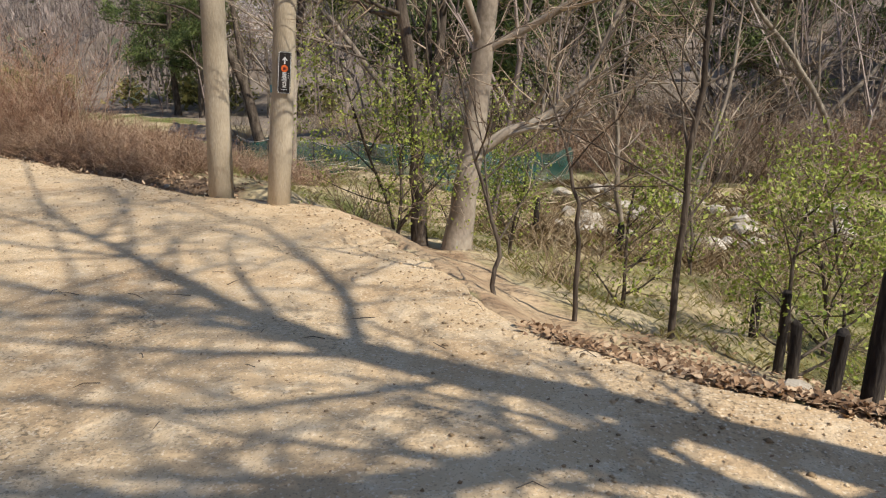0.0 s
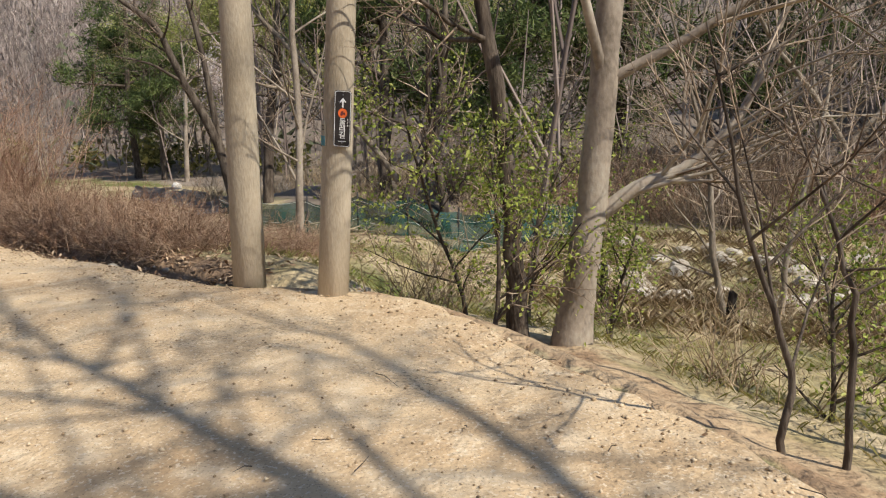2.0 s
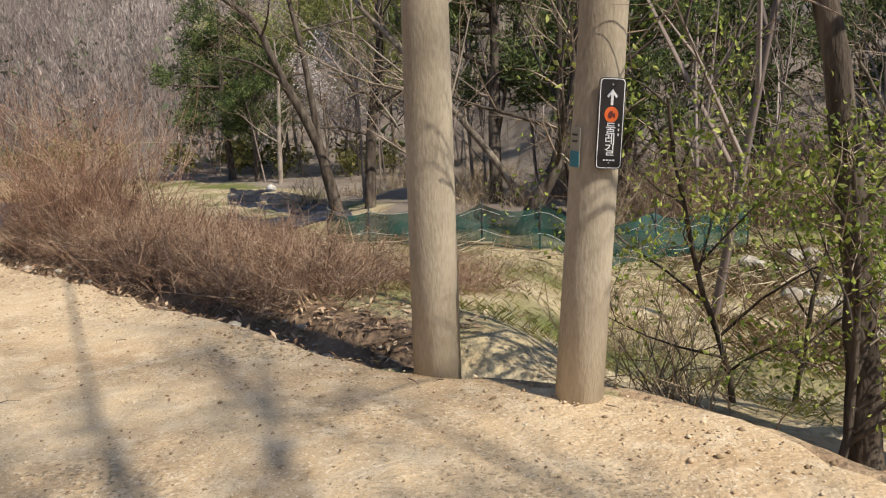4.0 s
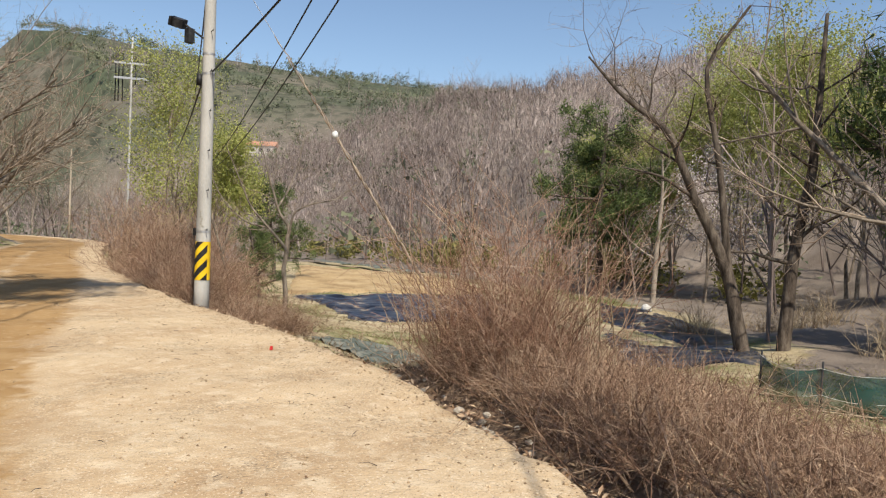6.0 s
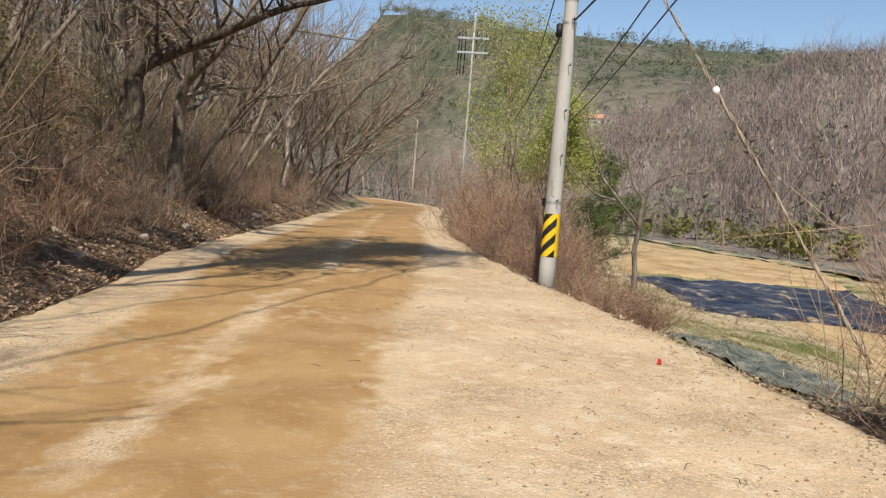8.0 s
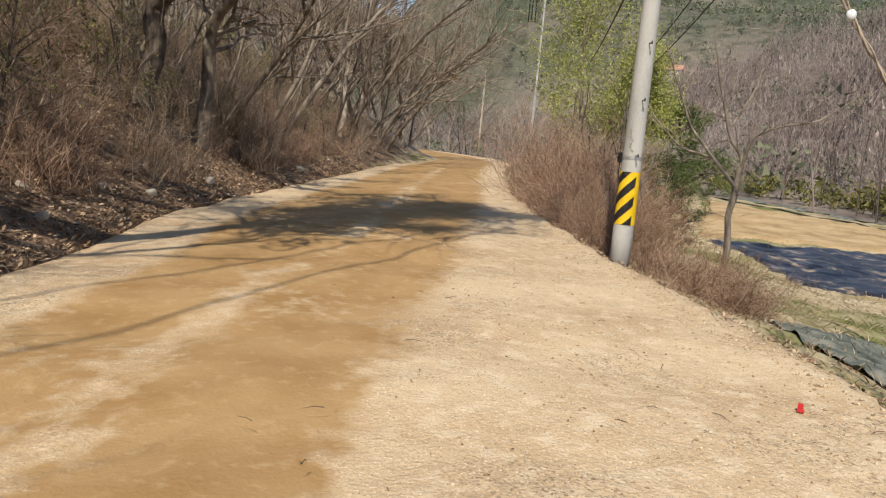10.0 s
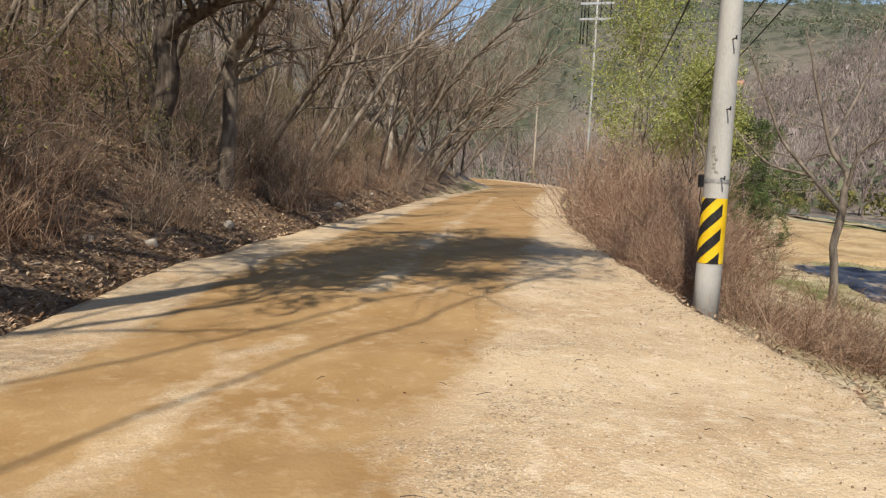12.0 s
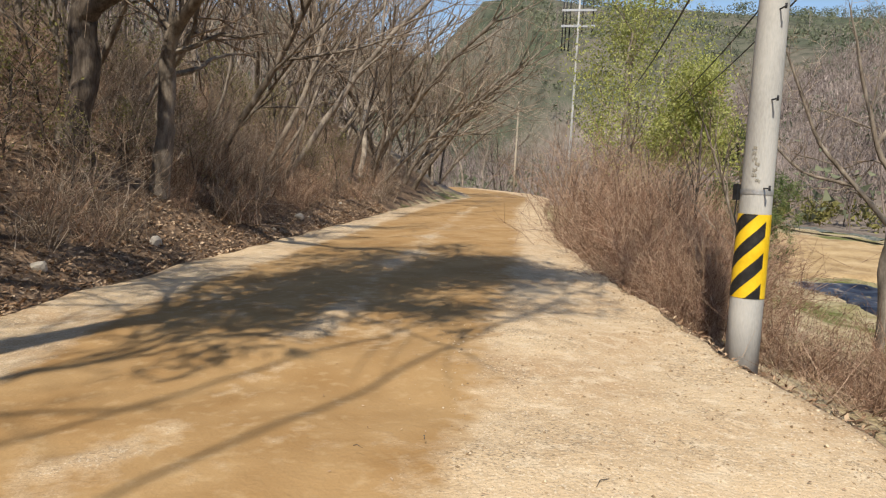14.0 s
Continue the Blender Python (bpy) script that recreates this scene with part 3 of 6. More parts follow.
def pine(at, height, seed, label="dark green pine with uneven layered crown", lean=(0, 0), low=0.35):
    rng = np.random.RandomState(seed)
    t = thing("pine_tree", label, "tree", at, "pines")
    a, b, c = Build(), Build(), Build()
    spec = dict(wander=0.07, up=0.02, kids=(22, 7), angle=80, shrink=0.36, levels=2, seg=0.7, low=low)
    tips = []
    grow(a, b, rng, (0, 0, -0.2), (lean[0], lean[1], 1), height, 0.022 * height, 0, spec, tips)
    needle_cards(c, rng, [q for q, _ in tips], min(height * 0.038, 0.45), 40)
    part("trunk", a, M_DARK, t)
    part("branchwork", b, M_DARK, t)["kind"] = "stuff"
    part("crown", c, M_PINE, t, smooth=False)["kind"] = "stuff"
    return t


def shrub(at, height, spread_r, stems, seed, mat, label, name="brush_shrub", group="roadside brush", forks=5, thick=0.006, lean=(0, 0), tilt=0.32):
    """Many thin stems from one root, each with side twigs."""
    rng = np.random.RandomState(seed)
    t = thing(name, label, "shrub", at, group)
    b, twigs = Build(), Build()
    for _ in range(stems):
        base = np.r_[rng.randn(2) * spread_r * 0.45, -0.08]
        d = np.r_[rng.randn(2) * tilt + np.array(lean), 1.0]
        d /= np.linalg.norm(d)
        h = height * (0.45 + 0.6 * rng.rand())
        pts = [base]
        for k in range(3):
            d = d + np.r_[rng.randn(2) * (0.14 + 0.25 * tilt), -0.02 - 0.1 * tilt]
            d /= np.linalg.norm(d)
            pts.append(pts[-1] + d * h / 3)
        b.tube(pts, np.linspace(thick, thick * 0.3, 4) * (0.7 + 0.6 * rng.rand()), 3)
        for _ in range(forks):
            k = rng.randint(0, 3)
            q = pts[k] + (pts[k + 1] - pts[k]) * rng.rand()
            e = d * 0.8 + rng.randn(3) * (0.5 + 0.4 * tilt)
            e /= np.linalg.norm(e)
            l1 = h * (0.14 + 0.28 * rng.rand())
            twigs.tube([q, q + e * l1], (thick * 0.5, thick * 0.22), 3)
    part("brushwood", b, mat, t)["kind"] = "stuff"
    part("twigwork", twigs, mat, t)["kind"] = "stuff"
    return t


def path_tree(pts, radii, at, bark, label, seed, spec=BARE, name="bare_tree", kids=14, low=0.25, twig=M_TWIG, reach=2.2, sides=9, group="bare trees", limbs=(), twigs=1):
    """A tree whose trunk follows its own crooked line, with limbs grown from it."""
    rng = np.random.RandomState(seed)
    t = thing(name, label, "tree", at, group)
    a, b = Build(), Build()
    p = np.array(pts, float)
    fine = np.concatenate([np.linspace(p[i], p[i + 1], 4, endpoint=False) for i in range(len(p) - 1)] + [p[-1:]])
    fine[1:-1] = (fine[:-2] + fine[1:-1] * 2 + fine[2:]) / 4
    fine[1:-1] += rng.randn(len(fine) - 2, 3) * 0.012
    rr = np.interp(np.linspace(0, 1, len(fine)), np.linspace(0, 1, len(radii)), radii)
    a.tube(fine, rr, sides)
    for line, lr in limbs:
        q = np.array(line, float)
        q = np.concatenate([np.linspace(q[i], q[i + 1], 4, endpoint=False) for i in range(len(q) - 1)] + [q[-1:]])
        q[1:-1] = (q[:-2] + q[1:-1] * 2 + q[2:]) / 4
        ql = np.linspace(lr, lr * 0.3, len(q))
        a.tube(q, ql, sides)
        for k in range(3, len(q)):
            for _ in range(twigs):
                side = rng.randn(3) + (q[k] - q[k - 1]) / np.linalg.norm(q[k] - q[k - 1])
                side[2] = abs(side[2])
                grow(a, b, rng, q[k], side, reach * (0.35 + 0.5 * rng.rand()), max(ql[k] * 0.4, 0.006), 1, spec)
    for i in range(kids):
        f = low + (1 - low) * (i + rng.rand()) / kids
        k = min(int(f * (len(fine) - 1)), len(fine) - 2)
        side = rng.randn(3)
        side[2] = abs(side[2]) * 0.8 + 0.2
        side /= np.linalg.norm(side)
        grow(a, b, rng, fine[k], side, reach * (0.6 + 0.7 * rng.rand()), max(rr[k] * 0.42, 0.008), 1, spec)
    part("trunk", a, bark, t)
    part("branchwork", b, twig, t)["kind"] = "stuff"
    return t


def rock(name, at, size, seed, label, category="stone", group="", mat=M_STONE):
    rng = np.random.RandomState(seed)
    bm = bmesh.new()
    bmesh.ops.create_icosphere(bm, subdivisions=2, radius=1.0)
    cuts = rng.randn(7, 3)
    cuts /= np.linalg.norm(cuts, axis=1)[:, None]
    for v in bm.verts:
        c = np.array(v.co)
        for q in cuts:
            over = c @ q - 0.72
            if over > 0:
                c = c - q * over * 0.85
        c = c * (1 + 0.05 * rng.randn())
        v.co = Vector(c * np.array(size) * 0.5)
    me = bpy.data.meshes.new(name)
    bm.to_mesh(me)
    bm.free()
    me.materials.append(mat)
    ob = new(name, me)
    ob.matrix_basis = pose(at[0], at[1], at[2] + size[2] * 0.22, 0, 0, rng.rand() * 360)
    return tagged(ob, label, category, group)


# ---- poles ----
def tapered(b, h, r0, r1, sides=24, z0=0.0, steps=8):
    z = np.linspace(z0, h, steps)
    b.tube(np.c_[0 * z, 0 * z, z], r0 + (r1 - r0) * (z - z0) / (h - z0), sides, cap=True)


def trail_pole(at, r, h, label, ry=0.0, rx=0.0):
    t = thing("concrete_pole", label, "utility pole", at, "poles at the bend")
    t.matrix_basis = pose(*at, rx, ry, 0)
    b = Build()
    tapered(b, h, r, r * 0.68, z0=-0.4)
    part("shaft", b, M_POLE, t)
    for z in (h - 0.5, h - 1.3):
        c = Build()
        c.tube([(0, 0, z - 0.03), (0, 0, z + 0.03)], [r * 0.78, r * 0.78], 24)
        part("strap", c, M_STEEL, t, "steel strap")
    return t


pole_a = trail_pole((-2.93, 8.06, -0.08), 0.142, 8.6, "tan weathered concrete pole at the road edge", ry=0.4)
c = Build()
c.tube([(0, 0, 3.42), (0, 0, 3.47)], [0.136, 0.135], 24)
part("strap", c, M_DARKSTEEL, pole_a, "dark band round the pole")
pole_b = trail_pole((-2.115, 7.68, -0.06), 0.125, 8.0, "thinner tan concrete pole bearing a trail sign", ry=4.0)


def flat_shape(pts, depth=0.002):
    """An upright plate in the x-z plane, facing -y."""
    b = Build()
    n = len(pts)
    v = [(x, 0, z) for x, z in pts] + [(x, -depth, z) for x, z in pts]
    b.add(v, [tuple(range(n)), tuple(range(2 * n - 1, n - 1, -1))] + [(i, i + n, (i + 1) % n + n, (i + 1) % n) for i in range(n)])
    return b


def round_rect(w, h, r, n=6):
    pts = []
    for cx, cz, a0 in ((w / 2 - r, h / 2 - r, 0), (-w / 2 + r, h / 2 - r, 90), (-w / 2 + r, -h / 2 + r, 180), (w / 2 - r, -h / 2 + r, 270)):
        pts += [(cx + r * math.cos(radians(a0 + 90 * i / n)), cz + r * math.sin(radians(a0 + 90 * i / n))) for i in range(n + 1)]
    return pts


def trail_sign():
    """Black trail sign: arrow, orange emblem, three stacked syllables, a line of small print."""
    t = thing("trail_sign", "black rounded trail sign with white arrow, fixed to the thinner pole", "sign")
    t.matrix_basis = pose(-1.955, 7.555, 1.375, 0, 4.0, 22)
    w, h = 0.13, 0.42
    part("board", flat_shape(round_rect(w, h, 0.022), 0.006), M_SIGN, t, smooth=False)
    rim = Build()
    ro, ri = round_rect(w - 0.008, h - 0.008, 0.019), round_rect(w - 0.015, h - 0.015, 0.016)
    n = len(ro)
    rim.add([(x, -0.0075, z) for x, z in ro] + [(x, -0.0075, z) for x, z in ri], [(i, i + n, (i + 1) % n + n, (i + 1) % n) for i in range(n)])
    part("border", rim, M_WHITE, t, "thin white border", smooth=False)
    arrow = flat_shape([(-0.006, 0.085), (0.006, 0.085), (0.006, 0.134), (0.020, 0.118), (0.026, 0.126), (0, 0.158), (-0.026, 0.126), (-0.020, 0.118), (-0.006, 0.134)])
    o = part("arrow", arrow, M_WHITE, t, "white arrow pointing up", smooth=False)
    o.location.y = -0.0065
    disc = flat_shape([(0.034 * math.cos(i * 0.2618), 0.036 * math.sin(i * 0.2618)) for i in range(24)])
    o = part("emblem", disc, M_ORANGE, t, "round orange emblem", smooth=False)
    o.location = (0, -0.0065, 0.042)
    blot = flat_shape([(-0.018, -0.014), (-0.004, -0.02), (0.004, -0.008), (0.018, -0.016), (0.016, 0.008), (0.006, 0.004), (0.004, 0.018), (-0.01, 0.014), (-0.016, 0.004)])
    e = part("emblem_figure", blot, M_REDBROWN, o, smooth=False)
    e.location = (0, -0.003, 0)
    for i, ch in enumerate("둘레길"):
        cu = bpy.data.curves.new("lettering", "FONT")
        cu.body, cu.size, cu.align_x, cu.extrude = ch, 0.058, "CENTER", 0.0008
        cu.materials.append(M_WHITE)
        g = new("lettering", cu)
        g.parent = t
        g.matrix_basis = pose(0.0, -0.0085, -0.042 - i * 0.050, 90, 0, 0)
        tagged(g, "white lettering")
    for i in range(4):
        o = part("small_print", flat_shape([(-0.006, -0.003), (0.006, -0.003), (0.006, 0.003), (-0.006, 0.003)]), M_WHITE, t, smooth=False)
        o.location = (-0.022 + i * 0.015, -0.0065, -0.168)
    for i in range(3):
        o = part("small_print", flat_shape([(-0.003, -0.006), (0.003, -0.006), (0.003, 0.006), (-0.003, 0.006)]), M_WHITE, t, smooth=False)
        o.location = (0.040, -0.0065, -0.005 - i * 0.022)
    for z in (0.178, -0.18):
        s = Build()
        s.tube([(0, -0.006, z), (0, -0.009, z)], [0.004, 0.004], 8, cap=True)
        part("screw", s, M_STEEL, t)


trail_sign()
plate = thing("pole_plate", "small grey number plate with a blue sticker on the thinner pole", "plate")
plate.matrix_basis = pose(-2.115, 7.60, 1.27, 0, 4.0, -55)
part("backing", flat_shape(round_rect(0.075, 0.19, 0.004), 0.003), M_PLATE, plate, smooth=False)
o = part("sticker", flat_shape(round_rect(0.07, 0.075, 0.003), 0.002), M_BLUE, plate, "teal blue sticker", smooth=False)
o.location = (0, -0.004, -0.055)
for i in range(2):
    o = part("print_bar", flat_shape([(-0.02, -0.004), (0.02, -0.004), (0.02, 0.004), (-0.02, 0.004)]), M_SIGN, plate, smooth=False)
    o.location = (0, -0.004, 0.03 + 0.03 * i)

POLE_AT = Vector((-19.03, 16.02, -0.05))
TOP = 9.4


def roadside_pole():
    t = thing("utility_pole", "grey concrete utility pole with yellow and black warning sheet", "utility pole", POLE_AT)
    face = math.degrees(math.atan2(-(10.1 - 16.02), -(-12.8 + 19.03)))
    r = lambda z: 0.172 - 0.0068 * z
    b = Build()
    tapered(b, TOP, r(-0.5), r(TOP), 32, z0=-0.5, steps=14)
    part("shaft", b, M_POLE2, t)
    z0, z1 = 0.45, 1.33
    s = Build()
    s.tube([(0, 0, z0), (0, 0, z1)], [r(z0) + 0.004, r(z1) + 0.004], 40)
    part("warning_sheet", s, M_YELLOW, t, "yellow reflective sheet")
    for k in range(5):
        st, n = Build(), 20
        v, f = [], []
        for i in range(n + 1):
            a = radians(-200 + i * 200 / n)
            low = z0 - 0.62 + k * 0.325 + 0.62 * i / n
            for zz in (low, low + 0.165):
                q = min(max(zz, z0 + 0.001), z1 - 0.001)
                rr = r(q) + 0.0075
                v.append((rr * math.cos(a), rr * math.sin(a), q))
        f = [(2 * i, 2 * i + 2, 2 * i + 3, 2 * i + 1) for i in range(n)]
        st.add(v, f)
        part("stripe", st, M_BLACK, t, "black diagonal stripe")
    for i in range(16):
        z = 1.60 + 0.45 * i
        a = radians(-20 if i % 2 == 0 else 160)
        d = Vector((math.cos(a), math.sin(a), 0))
        q = Build()
        p0 = d * (r(z) - 0.02)
        q.tube([p0 + Vector((0, 0, z)), d * (r(z) + 0.13) + Vector((0, 0, z))], [0.009, 0.009], 6, cap=True)
        q.tube([d * (r(z) + 0.13) + Vector((0, 0, z - 0.022)), d * (r(z) + 0.13) + Vector((0, 0, z + 0.03))], [0.012, 0.012], 6, cap=True)
        part("step_bolt", q, M_DARKSTEEL, t, "dark step bolt")
    for z in (1.56, 5.15, 5.6, 7.1, 8.3):
        q = Build()
        q.tube([(0, 0, z - 0.025), (0, 0, z + 0.025)], [r(z) + 0.006] * 2, 28)
        part("strap", q, M_STEEL, t, "thin steel strap")
    q = Build()
    q.box((-0.12, -0.145, 1.55), (0.06, 0.07, 0.17))
    part("terminal_box", q, M_DARKSTEEL, t, "small dark box strapped to the pole", smooth=False)
    q = Build()
    q.tube([(-0.12, -0.145, 1.47), (-0.13, -0.15, 1.3), (-0.10, -0.12, 1.15)], [0.008] * 3, 6)
    part("earth_wire", q, M_CABLE, t)
    rng = np.random.RandomState(3)
    for i in range(7):
        a = radians(-62 + rng.randn() * 7)
        z = 1.68 + 0.055 * i
        q = Build()
        for k in range(3):
            q.box((math.cos(a + 0.1 * k) * (r(z) + 0.001), math.sin(a + 0.1 * k) * (r(z) + 0.001), z + rng.randn() * 0.006), (0.012, 0.012, 0.03))
        part("stencil_mark", q, M_PLATE, t, "faded stencilled marking", smooth=False)
    return t


roadside_pole()


def road_lamp():
    """A dark lamp head and control box on a bracket near the pole's top."""
    t = thing("pole_lamp", "dark lamp head with its box on a bracket under the wires", "lamp", POLE_AT)
    b = Build()
    b.tube([(-0.1, -0.05, 5.95), (-0.40, -0.38, 6.25), (-0.5, -0.5, 6.3)], [0.025] * 3, 8)
    part("bracket", b, M_DARKSTEEL, t)
    b = Build()
    b.box((-0.5, -0.5, 6.28), (0.34, 0.24, 0.2), Euler((0.3, 0.3, 0.6)).to_matrix())
    part("lamp_head", b, M_DARKSTEEL, t, smooth=False)
    b = Build()
    b.box((-0.33, -0.3, 6.0), (0.16, 0.16, 0.32))
    part("control_box", b, M_DARKSTEEL, t, smooth=False)
    b = Build()
    b.tube([(-0.16, -0.12, 4.9), (-0.16, -0.12, 5.15)], [0.07, 0.07], 12, cap=True)
    part("junction_case", b, M_CABLE, t)


road_lamp()


def cable(name, a, b_pt, sag, r, label, mat=M_CABLE):
    a, e = np.array(a, float), np.array(b_pt, float)
    s = np.linspace(0, 1, 24)
    pts = a + (e - a) * s[:, None]
    pts[:, 2] -= sag * 4 * s * (1 - s)
    b = Build()
    b.tube(pts, [r] * 24, 6)
    me = b.mesh(name)
    me.materials.append(mat)
    tagged(new(name, me), label, "cable", "overhead cables")


P = POLE_AT
ALONG, BRUSH_SIDE = "black overhead cable running along the valley", "black overhead cable above the roadside brush"
cable("overhead_cable", (P.x - 0.15, P.y, P.z + 7.1), (-66, 47.5, 13.5), 0.9, 0.020, ALONG)
cable("overhead_cable", (P.x - 0.15, P.y, P.z + 5.15), (-64, 44, 8.6), 0.9, 0.022, ALONG)
cable("overhead_cable", (P.x + 0.15, P.y, P.z + 5.2), (-2.93, 8.06, 5.5), 0.15, 0.020, BRUSH_SIDE)
cable("overhead_cable", (-2.93, 8.06, 7.6), (-66, 48, 7.0), 1.6, 0.020, BRUSH_SIDE)
cable("overhead_cable", (-1.7, 7.68, 7.5), (-66, 48.5, 7.2), 1.9, 0.020, BRUSH_SIDE)
cable("overhead_cable", (-2.93, 8.06, 6.4), (9.0, -6.68, 6.6), 0.1, 0.018, "black overhead cable following the road")
for a, end in (((P.x - 0.2, P.y - 0.25, P.z + 8.5), (-5.3, 0.55, 8.9)), ((P.x, P.y, P.z + 9.2), (-6.7, -0.6, 9.0))):
    cable("overhead_cable", a, end, 0.2, 0.026, "black cable crossing over the road")


def guy_wire():
    """Stay wire from the pole's top to the bank, overgrown by a dead vine, with a white insulator on it."""
    t = thing("guy_wire", "stay wire wrapped in a dead vine with a white insulator", "stay wire")
    r2 = np.random.RandomState(61)
    a, e = np.array((P.x, P.y, 8.3)), np.array((-14.75, 20.4, -1.0))
    s = np.linspace(0, 1, 60)
    line = a + (e - a) * s[:, None]
    b = Build()
    b.tube(line, [0.008] * 60, 5)
    part("wire", b, M_STEEL, t)
    b = Build()
    for k in range(3):
        q = line[14 + 3 * k:] + np.c_[0.03 * np.sin(s[14 + 3 * k:] * 90 + 2 * k), 0.03 * np.cos(s[14 + 3 * k:] * 90 + 2 * k), 0.02 * r2.randn(60 - 14 - 3 * k)]
        b.tube(q, np.linspace(0.010, 0.022, len(q)), 4)
    for _ in range(40):
        p = line[r2.randint(16, 58)]
        d = r2.randn(3)
        b.tube([p, p + d * 0.06, p + d * 0.1 + r2.randn(3) * 0.05], [0.005, 0.004, 0.002], 3)
    part("dead_vine", b, M_TWIG, t, "dry tan vine stems")
    c = (a + (e - a) * 0.474)
    b = Build()
    b.tube([c + np.array((0, 0, 0.085)), c + np.array((0, 0, 0.05)), c, c - np.array((0, 0, 0.05)), c - np.array((0, 0, 0.085))], [0.03, 0.065, 0.075, 0.065, 0.03], 14, cap=True)
    part("insulator", b, M_WHITE, t, "white ceramic insulator")


guy_wire()


def far_pole(at, h, label, arms=True):
    t = thing("utility_pole", label, "utility pole", at)
    b = Build()
    tapered(b, h, 0.19 if arms else 0.13, 0.11 if arms else 0.08, 12, steps=4)
    part("shaft", b, M_POLE2 if arms else M_POLE, t)
    if arms:
        d = Vector((0.6, 0.8, 0)).normalized()
        for z in (h - 3.6, h - 5.6):
            b = Build()
            b.box((0, 0, z), (4.4, 0.28, 0.28), Matrix.Rotation(math.atan2(d.y, d.x), 3, "Z"))
            part("crossarm", b, M_STEEL, t, smooth=False)
            for k in (-2.0, -1.6, -1.1, 0.5, 1.8):
                b = Build()
                b.tube([d * k + Vector((0, 0, z - (3.2 if k < 0 else 0.8))), d * k + Vector((0, 0, z + 1.1))], [0.09, 0.09], 6, cap=True)
                part("insulator", b, M_DARKSTEEL, t)
    return t


far_pole(at_ground(-100, 61, -1), 28.2 - float(land(-100, 61)[0][0]), "distant double-armed utility pole above the trees")
far_pole((-90.2, 48.3, -0.3), 10.5, "slim distant pole where the road passes out of sight", arms=False)

# ---- near trees at the bend ----
TA = at_ground(-0.2, 7.87, -0.1)
path_tree([(0, 0, 0), (0.06, 0.0, 0.5), (0.15, 0.03, 1.2), (0.22, 0.04, 2.0), (0.29, 0.05, 2.8), (0.4, 0.1, 5.2), (0.5, 0.2, 8.0)], [0.19, 0.14, 0.125, 0.115, 0.105, 0.085, 0.03], TA, M_SMOOTH,
          "smooth grey tree with a slanting side limb on the bank", 31, kids=8, low=0.5, reach=2.6, limbs=[([(0.14, 0.03, 1.1), (0.5, 0.05, 1.38), (0.86, 0.06, 1.5), (1.3, 0.06, 1.9), (1.7, 0.2, 2.9)], 0.07)])
path_tree([(0, 0, 0), (-0.05, 0.05, 0.8), (-0.12, 0.2, 1.9), (-0.35, 0.25, 3.2), (-0.4, 0.3, 5.5)], [0.10, 0.08, 0.07, 0.055, 0.02], at_ground(-0.62, 8.0, -0.1), M_DARK, "dark thin trunk beside the smooth grey tree", 32, kids=7, low=0.6, reach=1.5)
path_tree([(0, 0, 0), (0.02, 0.02, 1.0), (0.08, 0.05, 2.0), (0.12, 0.1, 3.4), (0.25, 0.1, 6.2)], [0.03, 0.026, 0.023, 0.019, 0.008], at_ground(1.75, 5.75, -0.1), M_DARK, "slender dark tree among the bank shrubs", 33, spec=SLIM, kids=12, low=0.25, reach=1.3)
path_tree([(0, 0, 0), (0.0, 0.0, 0.7), (-0.06, 0.05, 1.2), (-0.3, 0.2, 1.9)], [0.021, 0.018, 0.013, 0.005], at_ground(1.0, 5.65, -0.05), M_DARK, "short dark sapling on the bank", 34, spec=SLIM, kids=6, low=0.5, reach=0.9)
path_tree([(0, 0, 0), (0.02, 0, 0.4), (-0.15, 0.05, 0.9), (-0.35, 0.1, 1.8)], [0.018, 0.015, 0.011, 0.004], at_ground(0.42, 4.95, -0.03), M_DARK, "short forked sapling at the road edge", 35, spec=SLIM, kids=6, low=0.35, reach=0.9)
path_tree([(0, 0, 0), (0.05, 0, 1.2), (0.45, 0.1, 2.6), (0.6, 0.1, 4.8)], [0.05, 0.04, 0.03, 0.01], at_ground(3.0, 12.2, -0.1), M_SMOOTH, "pale forked young tree on the valley floor", 36, spec=SLIM, kids=9, low=0.25, reach=1.8)
path_tree([(0, 0, 0), (-0.25, 0, 1.0), (-0.3, 0.1, 2.2), (-0.9, 0.1, 4.2)], [0.045, 0.04, 0.03, 0.01], at_ground(2.0, 11.0, -0.1), M_BARK, "thin leaning young tree on the valley floor", 37, spec=SLIM, kids=9, low=0.2, reach=1.6)
path_tree([(0, 0, 0), (0.1, 0, 1.5), (0.05, 0.1, 3.4), (0.2, 0.1, 7.0)], [0.075, 0.06, 0.05, 0.02], at_ground(-4.12, 13.8, -0.1), M_SMOOTH, "thin grey tree standing behind the brush", 38, spec=SLIM, kids=10, low=0.25, reach=1.8)
path_tree([(0, 0, 0), (0.9, 0.2, 1.6), (1.3, 0.3, 3.2), (1.5, 0.4, 6.5)], [0.2, 0.16, 0.13, 0.04], at_ground(-3.6, 20.6, -0.1), M_DARK, "dark leaning trunk beyond the green netting", 39, kids=10, low=0.35, reach=2.6)
path_tree([(0, 0, 0), (-0.2, 0.1, 1.6), (-0.45, 0.1, 3.2), (-0.4, 0.2, 6.5)], [0.13, 0.11, 0.09, 0.03], at_ground(-2.2, 20.9, -0.1), M_DARK, "dark upright trunk beyond the green netting", 40, kids=10, low=0.35, reach=2.4)
